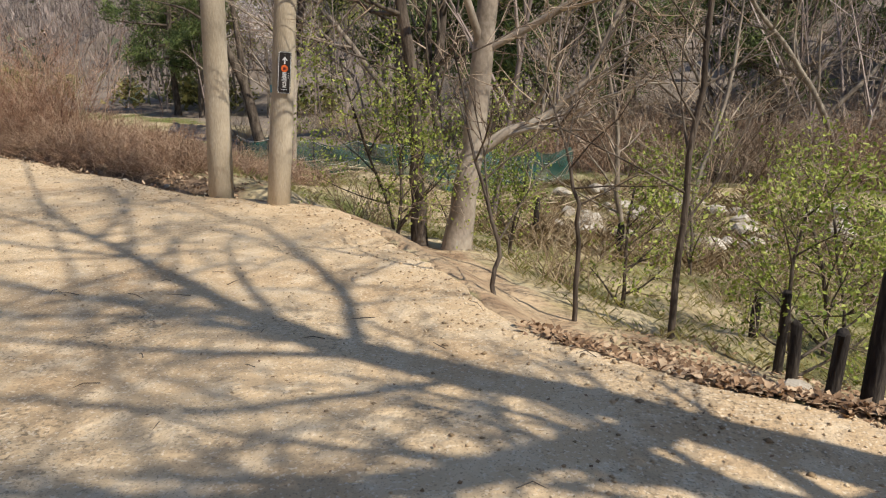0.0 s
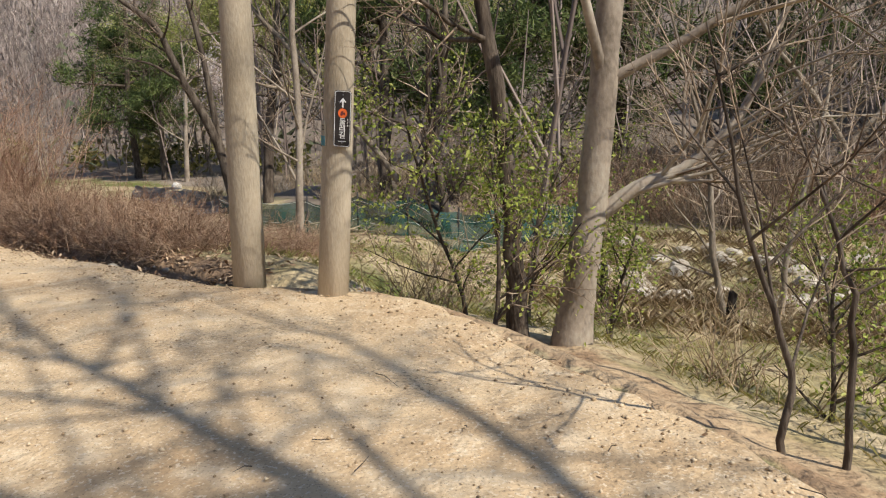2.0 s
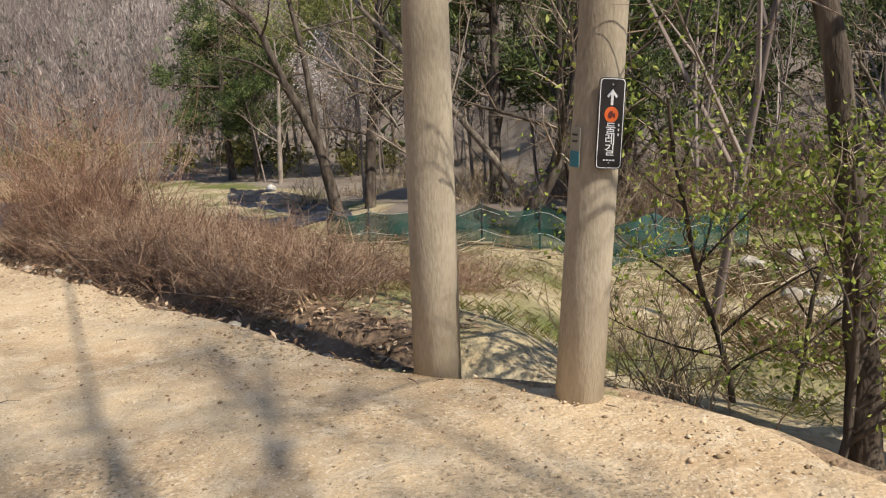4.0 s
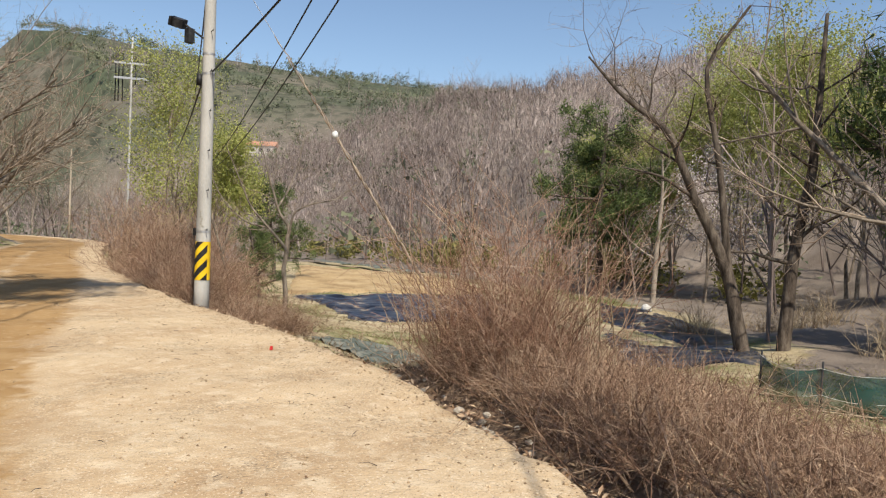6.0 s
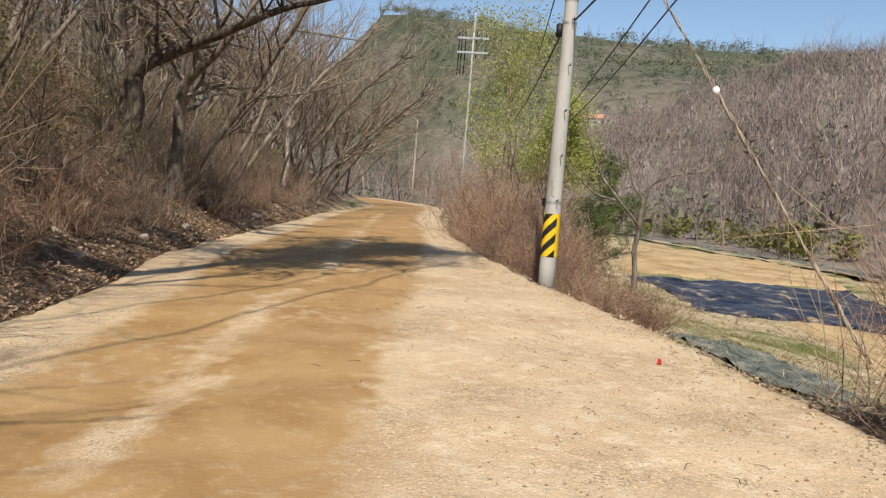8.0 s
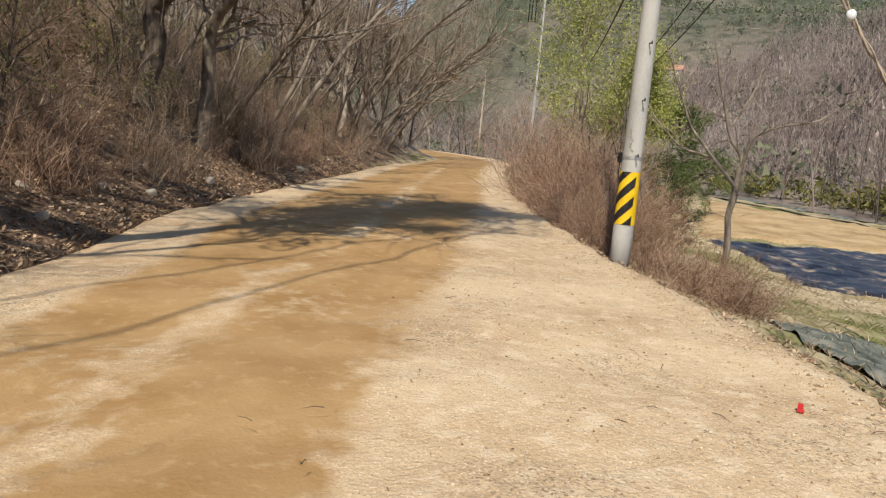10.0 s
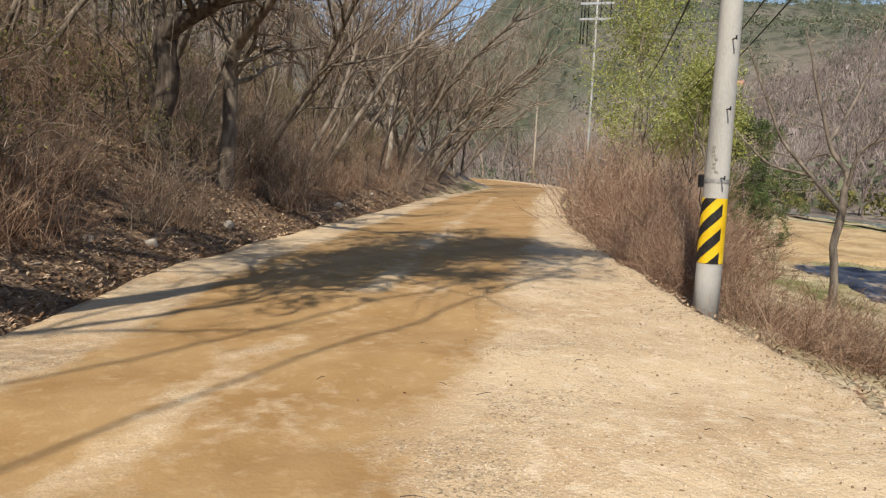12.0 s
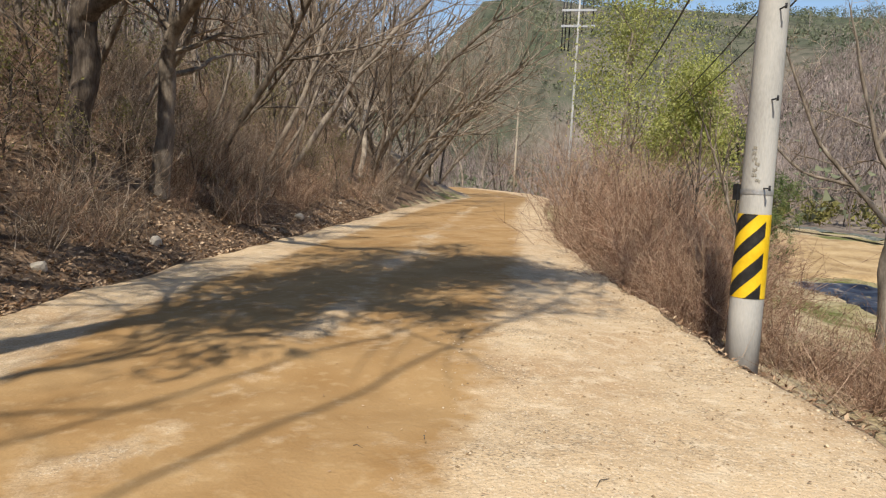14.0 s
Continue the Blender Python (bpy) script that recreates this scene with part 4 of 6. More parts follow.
path_tree([(0, 0, 0), (-0.41, -0.27, 2.4), (-1.25, -0.87, 4.4), (-1.9, -1.3, 6.3), (-2.9, -2.0, 7.1), (-3.8, -2.7, 8.3)], [0.22, 0.17, 0.13, 0.10, 0.07, 0.025], at_ground(-10.2, 27.7, -0.1), M_DARK, "tall dark bare tree leaning over the mulched plot", 41, spec=CROOKED, kids=13, low=0.5, reach=2.0,
          limbs=[([(-0.41, -0.27, 2.4), (-0.72, -0.44, 5.4), (-1.2, -0.76, 8.1), (-0.2, 0.04, 9.9)], 0.12), ([(-1.25, -0.87, 4.4), (-2.0, -1.6, 5.0), (-2.9, -2.2, 5.2)], 0.06)])
path_tree([(0, 0, 0), (0.1, 0.1, 2.6), (0.5, 0.45, 5.2), (0.65, 0.65, 9.7)], [0.2, 0.17, 0.13, 0.05], at_ground(-9.3, 28.4, -0.1), M_DARK, "dark bare tree beside the mulched plot", 42, spec=CROOKED, kids=12, low=0.4, reach=2.2)
path_tree([(0, 0, 0), (0.1, 0, 2.5), (0.3, 0.1, 6.0), (0.2, 0.1, 9.0)], [0.17, 0.14, 0.1, 0.03], at_ground(-20.6, 47.5, -0.1), M_SMOOTH, "pale straight tree behind the field", 43, kids=14, low=0.25, reach=3.0)

# big trees out of view, behind the walker and on the slope, added to shade the road
SHADE_AT = Vector(at_ground(3.8, 2.05, -0.1))


def above(places):
    """Points of a limb, relative to the shade tree's foot, from where its shadow falls and its height."""
    k = 1 / math.tan(SUN_EL)
    return [(x + k * h * SUN_AZ.x - SHADE_AT.x, y + k * h * SUN_AZ.y - SHADE_AT.y, h - SHADE_AT.z) for x, y, h in places]


path_tree([(0, 0, 0), (-0.12, -0.2, 1.5), (-0.38, -0.5, 3.2)] + above([(-0.16, 3.54, 4.6), (-1.2, 4.2, 5.6), (-2.3, 5.1, 6.9), (-3.9, 6.5, 8.4), (-5.0, 7.6, 9.6)]), [0.19, 0.15, 0.135, 0.13, 0.075, 0.055, 0.035, 0.012], SHADE_AT, M_BARK,
          "tall bare tree whose branches shade the road", 44, kids=34, low=0.5, reach=2.0, twigs=2, limbs=[
              (above([(-0.16, 3.54, 4.6), (-1.3, 3.95, 5.4), (-2.9, 4.47, 6.6), (-4.4, 5.0, 7.8)]), 0.045), (above([(-0.1, 3.5, 4.5), (-1.0, 3.42, 5.2), (-2.18, 3.53, 6.2), (-3.8, 3.7, 7.2)]), 0.042),
              (above([(-0.16, 3.56, 4.7), (-0.5, 4.55, 5.6), (-1.0, 5.31, 6.5), (-1.7, 6.3, 7.5), (-3.2, 7.6, 8.8)]), 0.055), (above([(1.2, 2.85, 3.0), (0.45, 2.35, 3.6), (-0.2, 2.15, 4.2), (-1.4, 2.1, 5.2)]), 0.10), (above([(2.6, 2.25, 1.1), (1.9, 2.35, 1.8), (1.2, 2.55, 2.6), (0.5, 2.5, 3.3)]), 0.12), (above([(2.2, 2.6, 2.0), (1.4, 2.2, 2.8), (0.6, 1.8, 3.6), (-0.6, 1.7, 4.6)]), 0.08), (above([(1.6, 2.8, 2.6), (0.9, 3.15, 3.2), (0.2, 3.5, 3.9), (-0.9, 3.7, 5.0)]), 0.06),
              (above([(0.3, 3.2, 4.0), (-0.65, 2.75, 4.9), (-1.64, 2.85, 5.6), (-3.0, 2.6, 6.8)]), 0.035), (above([(-3.0, 5.8, 7.6), (-4.2, 6.3, 8.4), (-5.2, 6.9, 9.2), (-6.2, 7.2, 9.8)]), 0.034), (above([(-3.0, 5.8, 7.6), (-3.5, 7.0, 8.4), (-3.9, 7.9, 9.0), (-4.6, 8.9, 9.6)]), 0.034), (above([(-2.3, 5.1, 6.9), (-4.0, 5.6, 8.0), (-5.0, 6.3, 8.8), (-5.9, 6.6, 9.4)]), 0.034),
              (above([(-2.3, 5.1, 6.9), (-3.4, 6.9, 8.2), (-4.2, 7.9, 9.2), (-4.6, 8.4, 10.0)]), 0.03)])
path_tree([(0, 0, 0), (0.3, 0.9, 2.5), (0.2, 2.6, 5.5), (-0.2, 4.6, 8.0), (-0.6, 6.0, 9.4)], [0.28, 0.24, 0.19, 0.13, 0.05], at_ground(-16.6, 4.4, -0.2), M_DARK, "unseen old tree leaning from the slope, added to shade the road", 45, spec=CROOKED, kids=26, low=0.5, reach=3.4)

def overhang_crown():
    """Dense evergreen crown over the road, out of view, added to cast the shade patch."""
    t = thing("leaning_pine", "unseen pine added above the road to cast the shade patch", "tree", at_ground(-16.4, 4.6, -0.2))
    r2 = np.random.RandomState(71)
    base = np.array(at_ground(-16.4, 4.6, -0.2))
    a, c = Build(), Build()
    line = np.array([(0, 0, 0), (0.1, 0.9, 2.4), (-0.3, 2.6, 5.2), (-0.9, 4.6, 7.2), (-1.6, 6.4, 8.4)])
    a.tube(line, [0.24, 0.2, 0.16, 0.11, 0.05], 9)
    tops = []
    for k in range(120):
        f = 2.2 + 1.8 * r2.rand()
        i = min(int(f), 3)
        q = line[i] + (line[i + 1] - line[i]) * (f - i)
        d = r2.randn(3) * np.array((1.7, 1.2, 0.35)) + np.array((0.4, 0.2, 0.4))
        e = q + d
        a.tube([q, q + d * 0.5 + np.array((0, 0, 0.1)), e], [0.035, 0.02, 0.008], 4)
        tops += [e, q + d * 0.7, e + r2.randn(3) * 0.3, e + r2.randn(3) * 0.3]
    needle_cards(c, r2, tops, 0.42, 20)
    part("trunk", a, M_DARK, t)
    part("crown", c, M_PINE, t, smooth=False)["kind"] = "stuff"


overhang_crown()

# sapling by the roadside pole
def sidelong(points):
    """Points of a limb given as way across the road's line, depth and height."""
    return [(0.55 * a - 0.83 * d, 0.83 * a + 0.55 * d, z) for a, d, z in points]


path_tree(sidelong([(0, 0, 0), (0.04, 0, 0.8), (-0.03, 0, 1.6), (0.05, 0, 2.3), (0.1, 0.05, 2.75), (-0.25, 0.1, 3.3), (-0.5, 0.1, 4.2), (-0.8, 0.0, 5.2)]), [0.085, 0.07, 0.062, 0.07, 0.05, 0.036, 0.026, 0.008], at_ground(-20.2, 19.5, -0.1), M_BARK, "bare spreading tree behind the utility pole", 46,
          spec=dict(CROOKED, kids=(5, 4, 3), shrink=0.5), kids=6, low=0.55, reach=1.1,
          limbs=[(sidelong([(0.02, 0, 2.2), (-0.45, 0.1, 2.75), (-0.95, 0.2, 3.3), (-1.25, 0.2, 4.0), (-1.65, 0.1, 4.9)]), 0.042), (sidelong([(0.08, 0, 2.6), (0.15, -0.2, 3.2), (0.6, -0.3, 3.45), (1.3, -0.4, 3.6), (1.9, -0.4, 4.1)]), 0.034),
                 (sidelong([(-0.25, 0.1, 3.3), (0.1, 0.3, 3.9), (0.35, 0.4, 4.6), (0.5, 0.5, 5.4)]), 0.028), (sidelong([(-0.45, 0.1, 2.75), (-1.1, 0.4, 2.9), (-1.7, 0.5, 3.5), (-2.1, 0.5, 4.3)]), 0.026)])

# gnarled trees on the wooded slope
path_tree([(0, 0, 0), (-0.02, 0.15, 0.6), (-0.1, 0.3, 1.4), (-0.1, 0.2, 2.3), (0.15, 0.45, 2.55), (0.45, 1.1, 2.9), (1.6, 1.9, 3.3), (3.4, 2.9, 3.8), (5.6, 3.8, 3.9)], [0.27, 0.23, 0.23, 0.24, 0.2, 0.16, 0.12, 0.08, 0.03], (-27.57, 8.69, 1.65), M_DARK,
          "gnarled old tree with a low limb reaching over the road", 47, spec=CROOKED, kids=20, low=0.5, reach=2.8, sides=12, limbs=[([(-0.1, 0.2, 2.3), (-0.25, -0.05, 3.2), (-0.2, -0.2, 4.6), (0.2, -0.1, 6.5)], 0.12)])
path_tree([(0, 0, 0), (0.0, 0.1, 1.4), (0.0, 0.1, 2.5), (0.2, 0.2, 3.3), (1.5, 0.9, 4.2), (2.8, 1.8, 6.0)], [0.21, 0.18, 0.17, 0.14, 0.1, 0.03], at_ground(-29.2, 10.2, -0.1), M_BARK, "crooked grey tree on the leafy slope", 48, spec=CROOKED, kids=14, low=0.4, reach=3.0, limbs=[([(0.1, 0.15, 2.9), (-0.4, 0.2, 3.8), (-0.6, 0.4, 5.4)], 0.09)])

# ---- pines and green trees ----
pine(at_ground(-26.0, 52.0), 11.5, 51)
pine(at_ground(-23.0, 49.5), 8.0, 52)
for k, (x, y, h, low) in enumerate([(-5.0, 28.6, 10.0, 0.34), (-1.0, 28.4, 9.5, 0.34), (3.4, 31.0, 11.0, 0.25), (9.0, 30.0, 9.0, 0.25), (15.0, 31.0, 10.0, 0.2)]):
    pine(at_ground(x, y), h, 530 + k, low=low, lean=(0.06 * math.sin(k * 2.1), 0.05 * math.cos(k * 1.7)))
pine(at_ground(-31, 27.5), 3.4, 58, low=0.15)
pine(at_ground(-46, 41), 7.0, 59, low=0.2)
WILLOW = dict(wander=0.12, up=0.12, kids=(10, 6, 4), angle=38, shrink=0.5, levels=3, seg=0.6, low=0.2)
for k, (x, y, h) in enumerate([(-41.4, 30.5, 9.5), (-25, 60, 9.5), (-15, 54, 12.5), (-22, 55, 12.0), (-32, 66, 9.0), (14, 50, 8.0), (-46, 36, 7.5), (-4, 46, 8.5), (-19, 56, 12.0), (-11, 53, 13.0)]):
    leafy_tree(at_ground(x, y), h, 0.12, 60 + k, WILLOW, M_FRESH, 0.13 if k == 0 else 0.16, 24 if k == 0 else 38, 0.5, label="tree in fresh yellow-green spring leaf", name="spring_tree", group="spring trees")
M_BLOSSOM = material("pale_blossom", [(0.50, 0.42, 0.40), (0.68, 0.60, 0.57), (0.80, 0.74, 0.71)], 1.2, 0.8, 0, 20, 0.22, island=0.4, translucent=0.3)
leafy_tree(at_ground(-18.6, 50.5), 7.0, 0.11, 77, WILLOW, M_BLOSSOM, 0.14, 14, 0.3, label="tree covered in pale pinkish-white blossom", name="blossom_tree")
M_BUD = material("olive_buds", [(0.09, 0.09, 0.03), (0.19, 0.18, 0.055), (0.33, 0.30, 0.10)], 1.2, 0.6, 0, 20, 0.22, island=0.5, translucent=0.3)
BUSHY = dict(wander=0.16, up=0.05, kids=(11, 5, 4), angle=50, shrink=0.5, levels=3, seg=0.3, low=0.08)
for k, (x, y, h, n) in enumerate([(-0.85, 7.75, 1.6, 4), (-1.1, 9.0, 2.3, 5), (-0.5, 9.9, 2.0, 4), (0.3, 9.3, 1.4, 4), (3.2, 6.6, 1.6, 4), (3.9, 8.0, 1.8, 4), (4.3, 6.2, 1.4, 4), (1.5, 7.0, 1.3, 3), (2.6, 9.6, 1.6, 3), (5.6, 9.5, 2.0, 5), (2.6, 5.6, 1.4, 4), (4.4, 7.2, 1.5, 4)]):
    leafy_tree(at_ground(x, y), h, 0.022, 80 + k, BUSHY, M_EVER, 0.04, n * 2, 0.10, bark=M_DARK, label="shrub with small glossy yellow-green leaves", name="evergreen_shrub", group="evergreen shrubs", keep=0.5)

# ---- bare woods, told apart one by one ----
kinds = [bare_tree(at_ground(-33.5, 11.5), 8.5, 0.10, 101, BARE, (0.25, 0.35)), bare_tree(at_ground(-36.0, 13.0), 9.0, 0.09, 102, SLIM, (0.3, 0.45)),
         bare_tree(at_ground(-30.0, 6.0), 8.0, 0.11, 103, CROOKED, (0.1, 0.2)), bare_tree(at_ground(-24.5, 5.5), 7.5, 0.08, 104, SLIM, (0.1, 0.1), M_DARK),
         bare_tree(at_ground(-39.5, 14.5), 9.5, 0.12, 105, BARE, (0.3, 0.5)), bare_tree(at_ground(-34.0, 7.0), 8.5, 0.08, 106, SLIM, (0.05, 0.1))]
rng = np.random.RandomState(77)
we, we_half = resample(EDGE_W, 800), resample(EDGE_W, 400)
foot_line = resample(FOOT[:7], 300)
count = 0
for _ in range(900):
    s = rng.rand()
    base = we_half[int(112 + 150 * s ** 1.2)]
    d = 2.0 + 26 * rng.rand() ** 1.4
    x, y = base[0] - 0.44 * d + rng.randn() * 0.8, base[1] - 0.9 * d + rng.randn() * 0.8
    if x > -19.5 or -signed(EDGE_W, np.array([[x, y]]))[0] < 1.6 or (x > -27.5 and -signed(EDGE_W, np.array([[x, y]]))[0] < 3.5):
        continue
    copy_thing(kinds[rng.randint(6)], placed(at_ground(x, y), rng.randn() * 25, 0.55 + 0.55 * rng.rand(), rng.randn() * 4, rng.randn() * 4))
    count += 1
    if count > 78:
        break
for _ in range(26):
    base = we[int(222 + 200 * rng.rand())]
    d = 2.4 + 8 * rng.rand()
    copy_thing(kinds[rng.choice((1, 3, 5, 0))], placed(at_ground(base[0] - 0.44 * d, base[1] - 0.9 * d), rng.randn() * 40, 0.3 + 0.35 * rng.rand(), rng.randn() * 8, rng.randn() * 8))
# unseen trees further back on the slope, added to shade bank and road
for _ in range(20):
    base = we_half[int(62 + 60 * rng.rand())]
    d = 2.2 + 11 * rng.rand()
    copy_thing(kinds[rng.randint(6)], placed(at_ground(base[0] - 0.5 * d, base[1] - 0.86 * d), rng.randn() * 25, 0.7 + 0.4 * rng.rand()))
count = 0
for _ in range(900):
    s = rng.rand()
    base = foot_line[int(299 * s)]
    d = -4 + 34 * rng.rand()
    x, y = base[0] + 0.4 * d * 0.8 + rng.randn() * 2, base[1] + 0.9 * d + rng.randn() * 2
    if x > 32 or (-60 < x < -8 and d < -1):
        continue
    copy_thing(kinds[rng.randint(6)], placed(at_ground(x, y), rng.rand() * 360, 0.7 + 0.6 * rng.rand()))
    count += 1
    if count > 24:
        break
# tall woods leaning over the road's far stretch, and closing its end
for _ in range(62):
    base = we[int(400 + 190 * rng.rand())]
    d = 1.2 + 9 * rng.rand() ** 1.3
    copy_thing(kinds[rng.choice((0, 1, 4, 4))], placed(at_ground(base[0] - 0.44 * d, base[1] - 0.9 * d), rng.randn() * 60, 0.8 + 0.5 * rng.rand(), -5 + rng.randn() * 8, 4 + rng.randn() * 8))
for _ in range(42):
    x, y = -88 - 26 * rng.rand(), 26 + 40 * rng.rand()
    if signed(EDGE_E, np.array([[x, y]]))[0] > 0.6 or -signed(EDGE_W, np.array([[x, y]]))[0] > 0.6 or x < -94:
        copy_thing(kinds[rng.randint(6)], placed(at_ground(x, y), rng.rand() * 360, 0.8 + 0.6 * rng.rand()))
# thin growth beyond the roadside pole and the road's far end
for _ in range(20):
    f = rng.rand()
    x = -32 - 55 * f + rng.randn() * 2
    y = np.interp(-x, -EDGE_E[:, 0], EDGE_E[:, 1]) + 2.5 + 9 * rng.rand()
    copy_thing(kinds[rng.choice((1, 3, 5))], placed(at_ground(x, y), rng.rand() * 360, 0.35 + 0.45 * rng.rand()))

# ---- roadside brush ----
BROWN_LABEL, RED_LABEL = "dense leafless brown brush on the road bank", "tall reddish-brown leafless brush beside the road"
b_kinds = [shrub(at_ground(-6.3, 10.9), 0.8, 0.55, 95, 201, M_BRUSH, BROWN_LABEL, tilt=0.6, forks=8, thick=0.005), shrub(at_ground(-6.9, 11.3), 0.95, 0.6, 95, 202, M_BRUSH, BROWN_LABEL, tilt=0.75, forks=8, thick=0.005),
           shrub(at_ground(-7.4, 11.8), 0.9, 0.6, 110, 203, M_BRUSH, BROWN_LABEL, lean=(0.2, 0.1), tilt=0.7, forks=8, thick=0.005)]
r_kinds = [shrub(at_ground(-9.4, 13.2), 2.5, 0.5, 80, 205, M_RED, RED_LABEL, thick=0.006, tilt=0.3, forks=8), shrub(at_ground(-8.6, 12.8), 1.9, 0.55, 90, 206, M_RED, RED_LABEL, thick=0.005, tilt=0.4, forks=8)]
TALL_LABEL = "tall tan-brown leafless brush hiding the pole's foot"
t_kinds = [shrub(at_ground(-22.4, 17.6), 1.7, 0.7, 60, 207, M_RED, TALL_LABEL, tilt=0.3, forks=13, thick=0.007), shrub(at_ground(-23.2, 18.4), 1.8, 0.8, 65, 208, M_BRUSH, TALL_LABEL, tilt=0.5, forks=13, thick=0.006), shrub(at_ground(-24.6, 18.8), 2.4, 0.6, 55, 209, M_BRUSH, TALL_LABEL, tilt=0.24, forks=13, thick=0.008)]
edge = resample(EDGE_E, 1600)
arc = np.r_[0, np.cumsum(np.linalg.norm(np.diff(edge, axis=0), axis=1))]


def beside(x_near, off):
    """A place beside the road: where its eastern edge has this x, that far out."""
    i = int(np.argmin(np.abs(edge[:, 0] - x_near)))
    d = edge[min(i + 6, len(edge) - 1)] - edge[max(i - 6, 0)]
    d /= np.linalg.norm(d)
    return edge[i][0] + d[1] * off, edge[i][1] - d[0] * off


for _ in range(46):
    f = rng.rand()
    x, y = beside(-4.9 - 5.4 * f, 1.0 + (0.5 + 1.2 * f) * rng.rand())
    copy_thing(b_kinds[rng.randint(3)], placed(at_ground(x, y), rng.rand() * 360, 0.55 + 0.25 * f + 0.4 * rng.rand()))
for _ in range(16):
    x, y = beside(-5.2 - 3.6 * rng.rand(), 2.0 + 1.6 * rng.rand())
    copy_thing(b_kinds[rng.randint(3)], placed(at_ground(x, y), rng.rand() * 360, 0.65 + 0.25 * rng.rand()))
for _ in range(18):
    x, y = beside(-6.0 - 3.6 * rng.rand(), 1.3 + 1.3 * rng.rand())
    copy_thing(b_kinds[rng.randint(3)], placed(at_ground(x, y), rng.rand() * 360, 0.6 + 0.45 * rng.rand()))
for _ in range(8):
    x, y = beside(-9.2 - 1.3 * rng.rand(), 1.0 + 0.8 * rng.rand())
    copy_thing(r_kinds[rng.randint(2)], placed(at_ground(x, y), rng.rand() * 360, 0.6 + 0.4 * rng.rand()))
for _ in range(40):
    f = rng.rand() ** 1.3
    x, y = beside(-21.2 - 17 * f, 0.8 + (0.7 + 2.5 * min(1, f * 4)) * rng.rand())
    copy_thing(t_kinds[rng.randint(3)], placed(at_ground(x, y), rng.rand() * 360, 0.42 + 0.4 * rng.rand() + 0.85 * min(1, f * 2.5)))
for _ in range(10):
    x, y = beside(-17.6 - 2.6 * rng.rand(), 1.3 + 1.4 * rng.rand())
    copy_thing(b_kinds[rng.randint(3)], placed(at_ground(x, y), rng.rand() * 360, 0.9 + 0.4 * rng.rand()))
for _ in range(7):
    x, y = beside(-24.5 - 9 * rng.rand(), 1.6 + 2.0 * rng.rand())
    copy_thing(kinds[rng.choice((1, 3))], placed(at_ground(x, y), rng.rand() * 360, 0.36 + 0.16 * rng.rand()))
w_kinds = [shrub(at_ground(-24.2, 7.3), 1.6, 0.6, 48, 211, M_TWIG, "leafless grey-brown undergrowth on the slope", "undergrowth_shrub", "slope undergrowth", thick=0.008, tilt=0.4),
           shrub(at_ground(-25.5, 7.0), 1.2, 0.5, 50, 212, M_BRUSH, "brown twiggy undergrowth on the slope", "undergrowth_shrub", "slope undergrowth", tilt=0.4)]
for _ in range(230):
    base = we[int(196 + 259 * rng.rand() ** 1.4)]
    d = 0.8 + 8 * rng.rand() ** 1.3
    x, y = base[0] - 0.44 * d, base[1] - 0.9 * d
    copy_thing(w_kinds[rng.randint(2)], placed(at_ground(x, y), rng.rand() * 360, 0.6 + 0.8 * rng.rand()))
g_kinds = [leafy_tree(at_ground(-26.4, 7.9), 1.6, 0.02, 221, BUSHY, M_BUD, 0.05, 1, 0.07, bark=M_DARK, label="sparse shrub budding olive green on the slope", name="budding_shrub", group="budding shrubs", keep=0.8)]
for _ in range(80):
    base = we[int(212 + 200 * rng.rand())]
    d = 1.5 + 8 * rng.rand()
    copy_thing(g_kinds[0], placed(at_ground(base[0] - 0.44 * d, base[1] - 0.9 * d), rng.rand() * 360, 0.7 + 1.0 * rng.rand()))
v_kind = shrub(at_ground(0.9, 7.4), 0.9, 0.5, 50, 231, M_STRAW, "pale bare twiggy shrub on the valley floor", "valley_shrub", "valley shrubs", tilt=0.4)
for _ in range(14):
    x, y = -2.5 + 9 * rng.rand(), 6.8 + 9 * rng.rand()
    if signed(EDGE_E, np.array([[x, y]]))[0] > 1.0:
        copy_thing(v_kind, placed(at_ground(x, y), rng.rand() * 360, 0.5 + 0.9 * rng.rand()))


for _ in range(60):
    x, y = -16 + 22 * rng.rand(), 24 + 15 * rng.rand()
    if not (-19 < x < -7 and y < 33):
        copy_thing(v_kind, placed(at_ground(x, y), rng.rand() * 360, 1.0 + 1.1 * rng.rand()))


for _ in range(90):
    x = -3 + 22 * rng.rand()
    y = np.interp(x, [-5, 1, 8, 20], [31, 25.5, 22.5, 19.5]) + 9 * rng.rand() ** 1.5
    copy_thing(w_kinds[rng.randint(2)], placed(at_ground(x, y), rng.rand() * 360, 1.0 + 1.2 * rng.rand()))
for _ in range(34):
    x = -2 + 22 * rng.rand()
    y = np.interp(x, [-5, 1, 8, 20], [32, 26, 23, 20]) + 10 * rng.rand()
    copy_thing(kinds[rng.choice((0, 2, 2, 4))], placed(at_ground(x, y), rng.rand() * 360, 0.5 + 0.5 * rng.rand(), rng.randn() * 8, rng.randn() * 8))


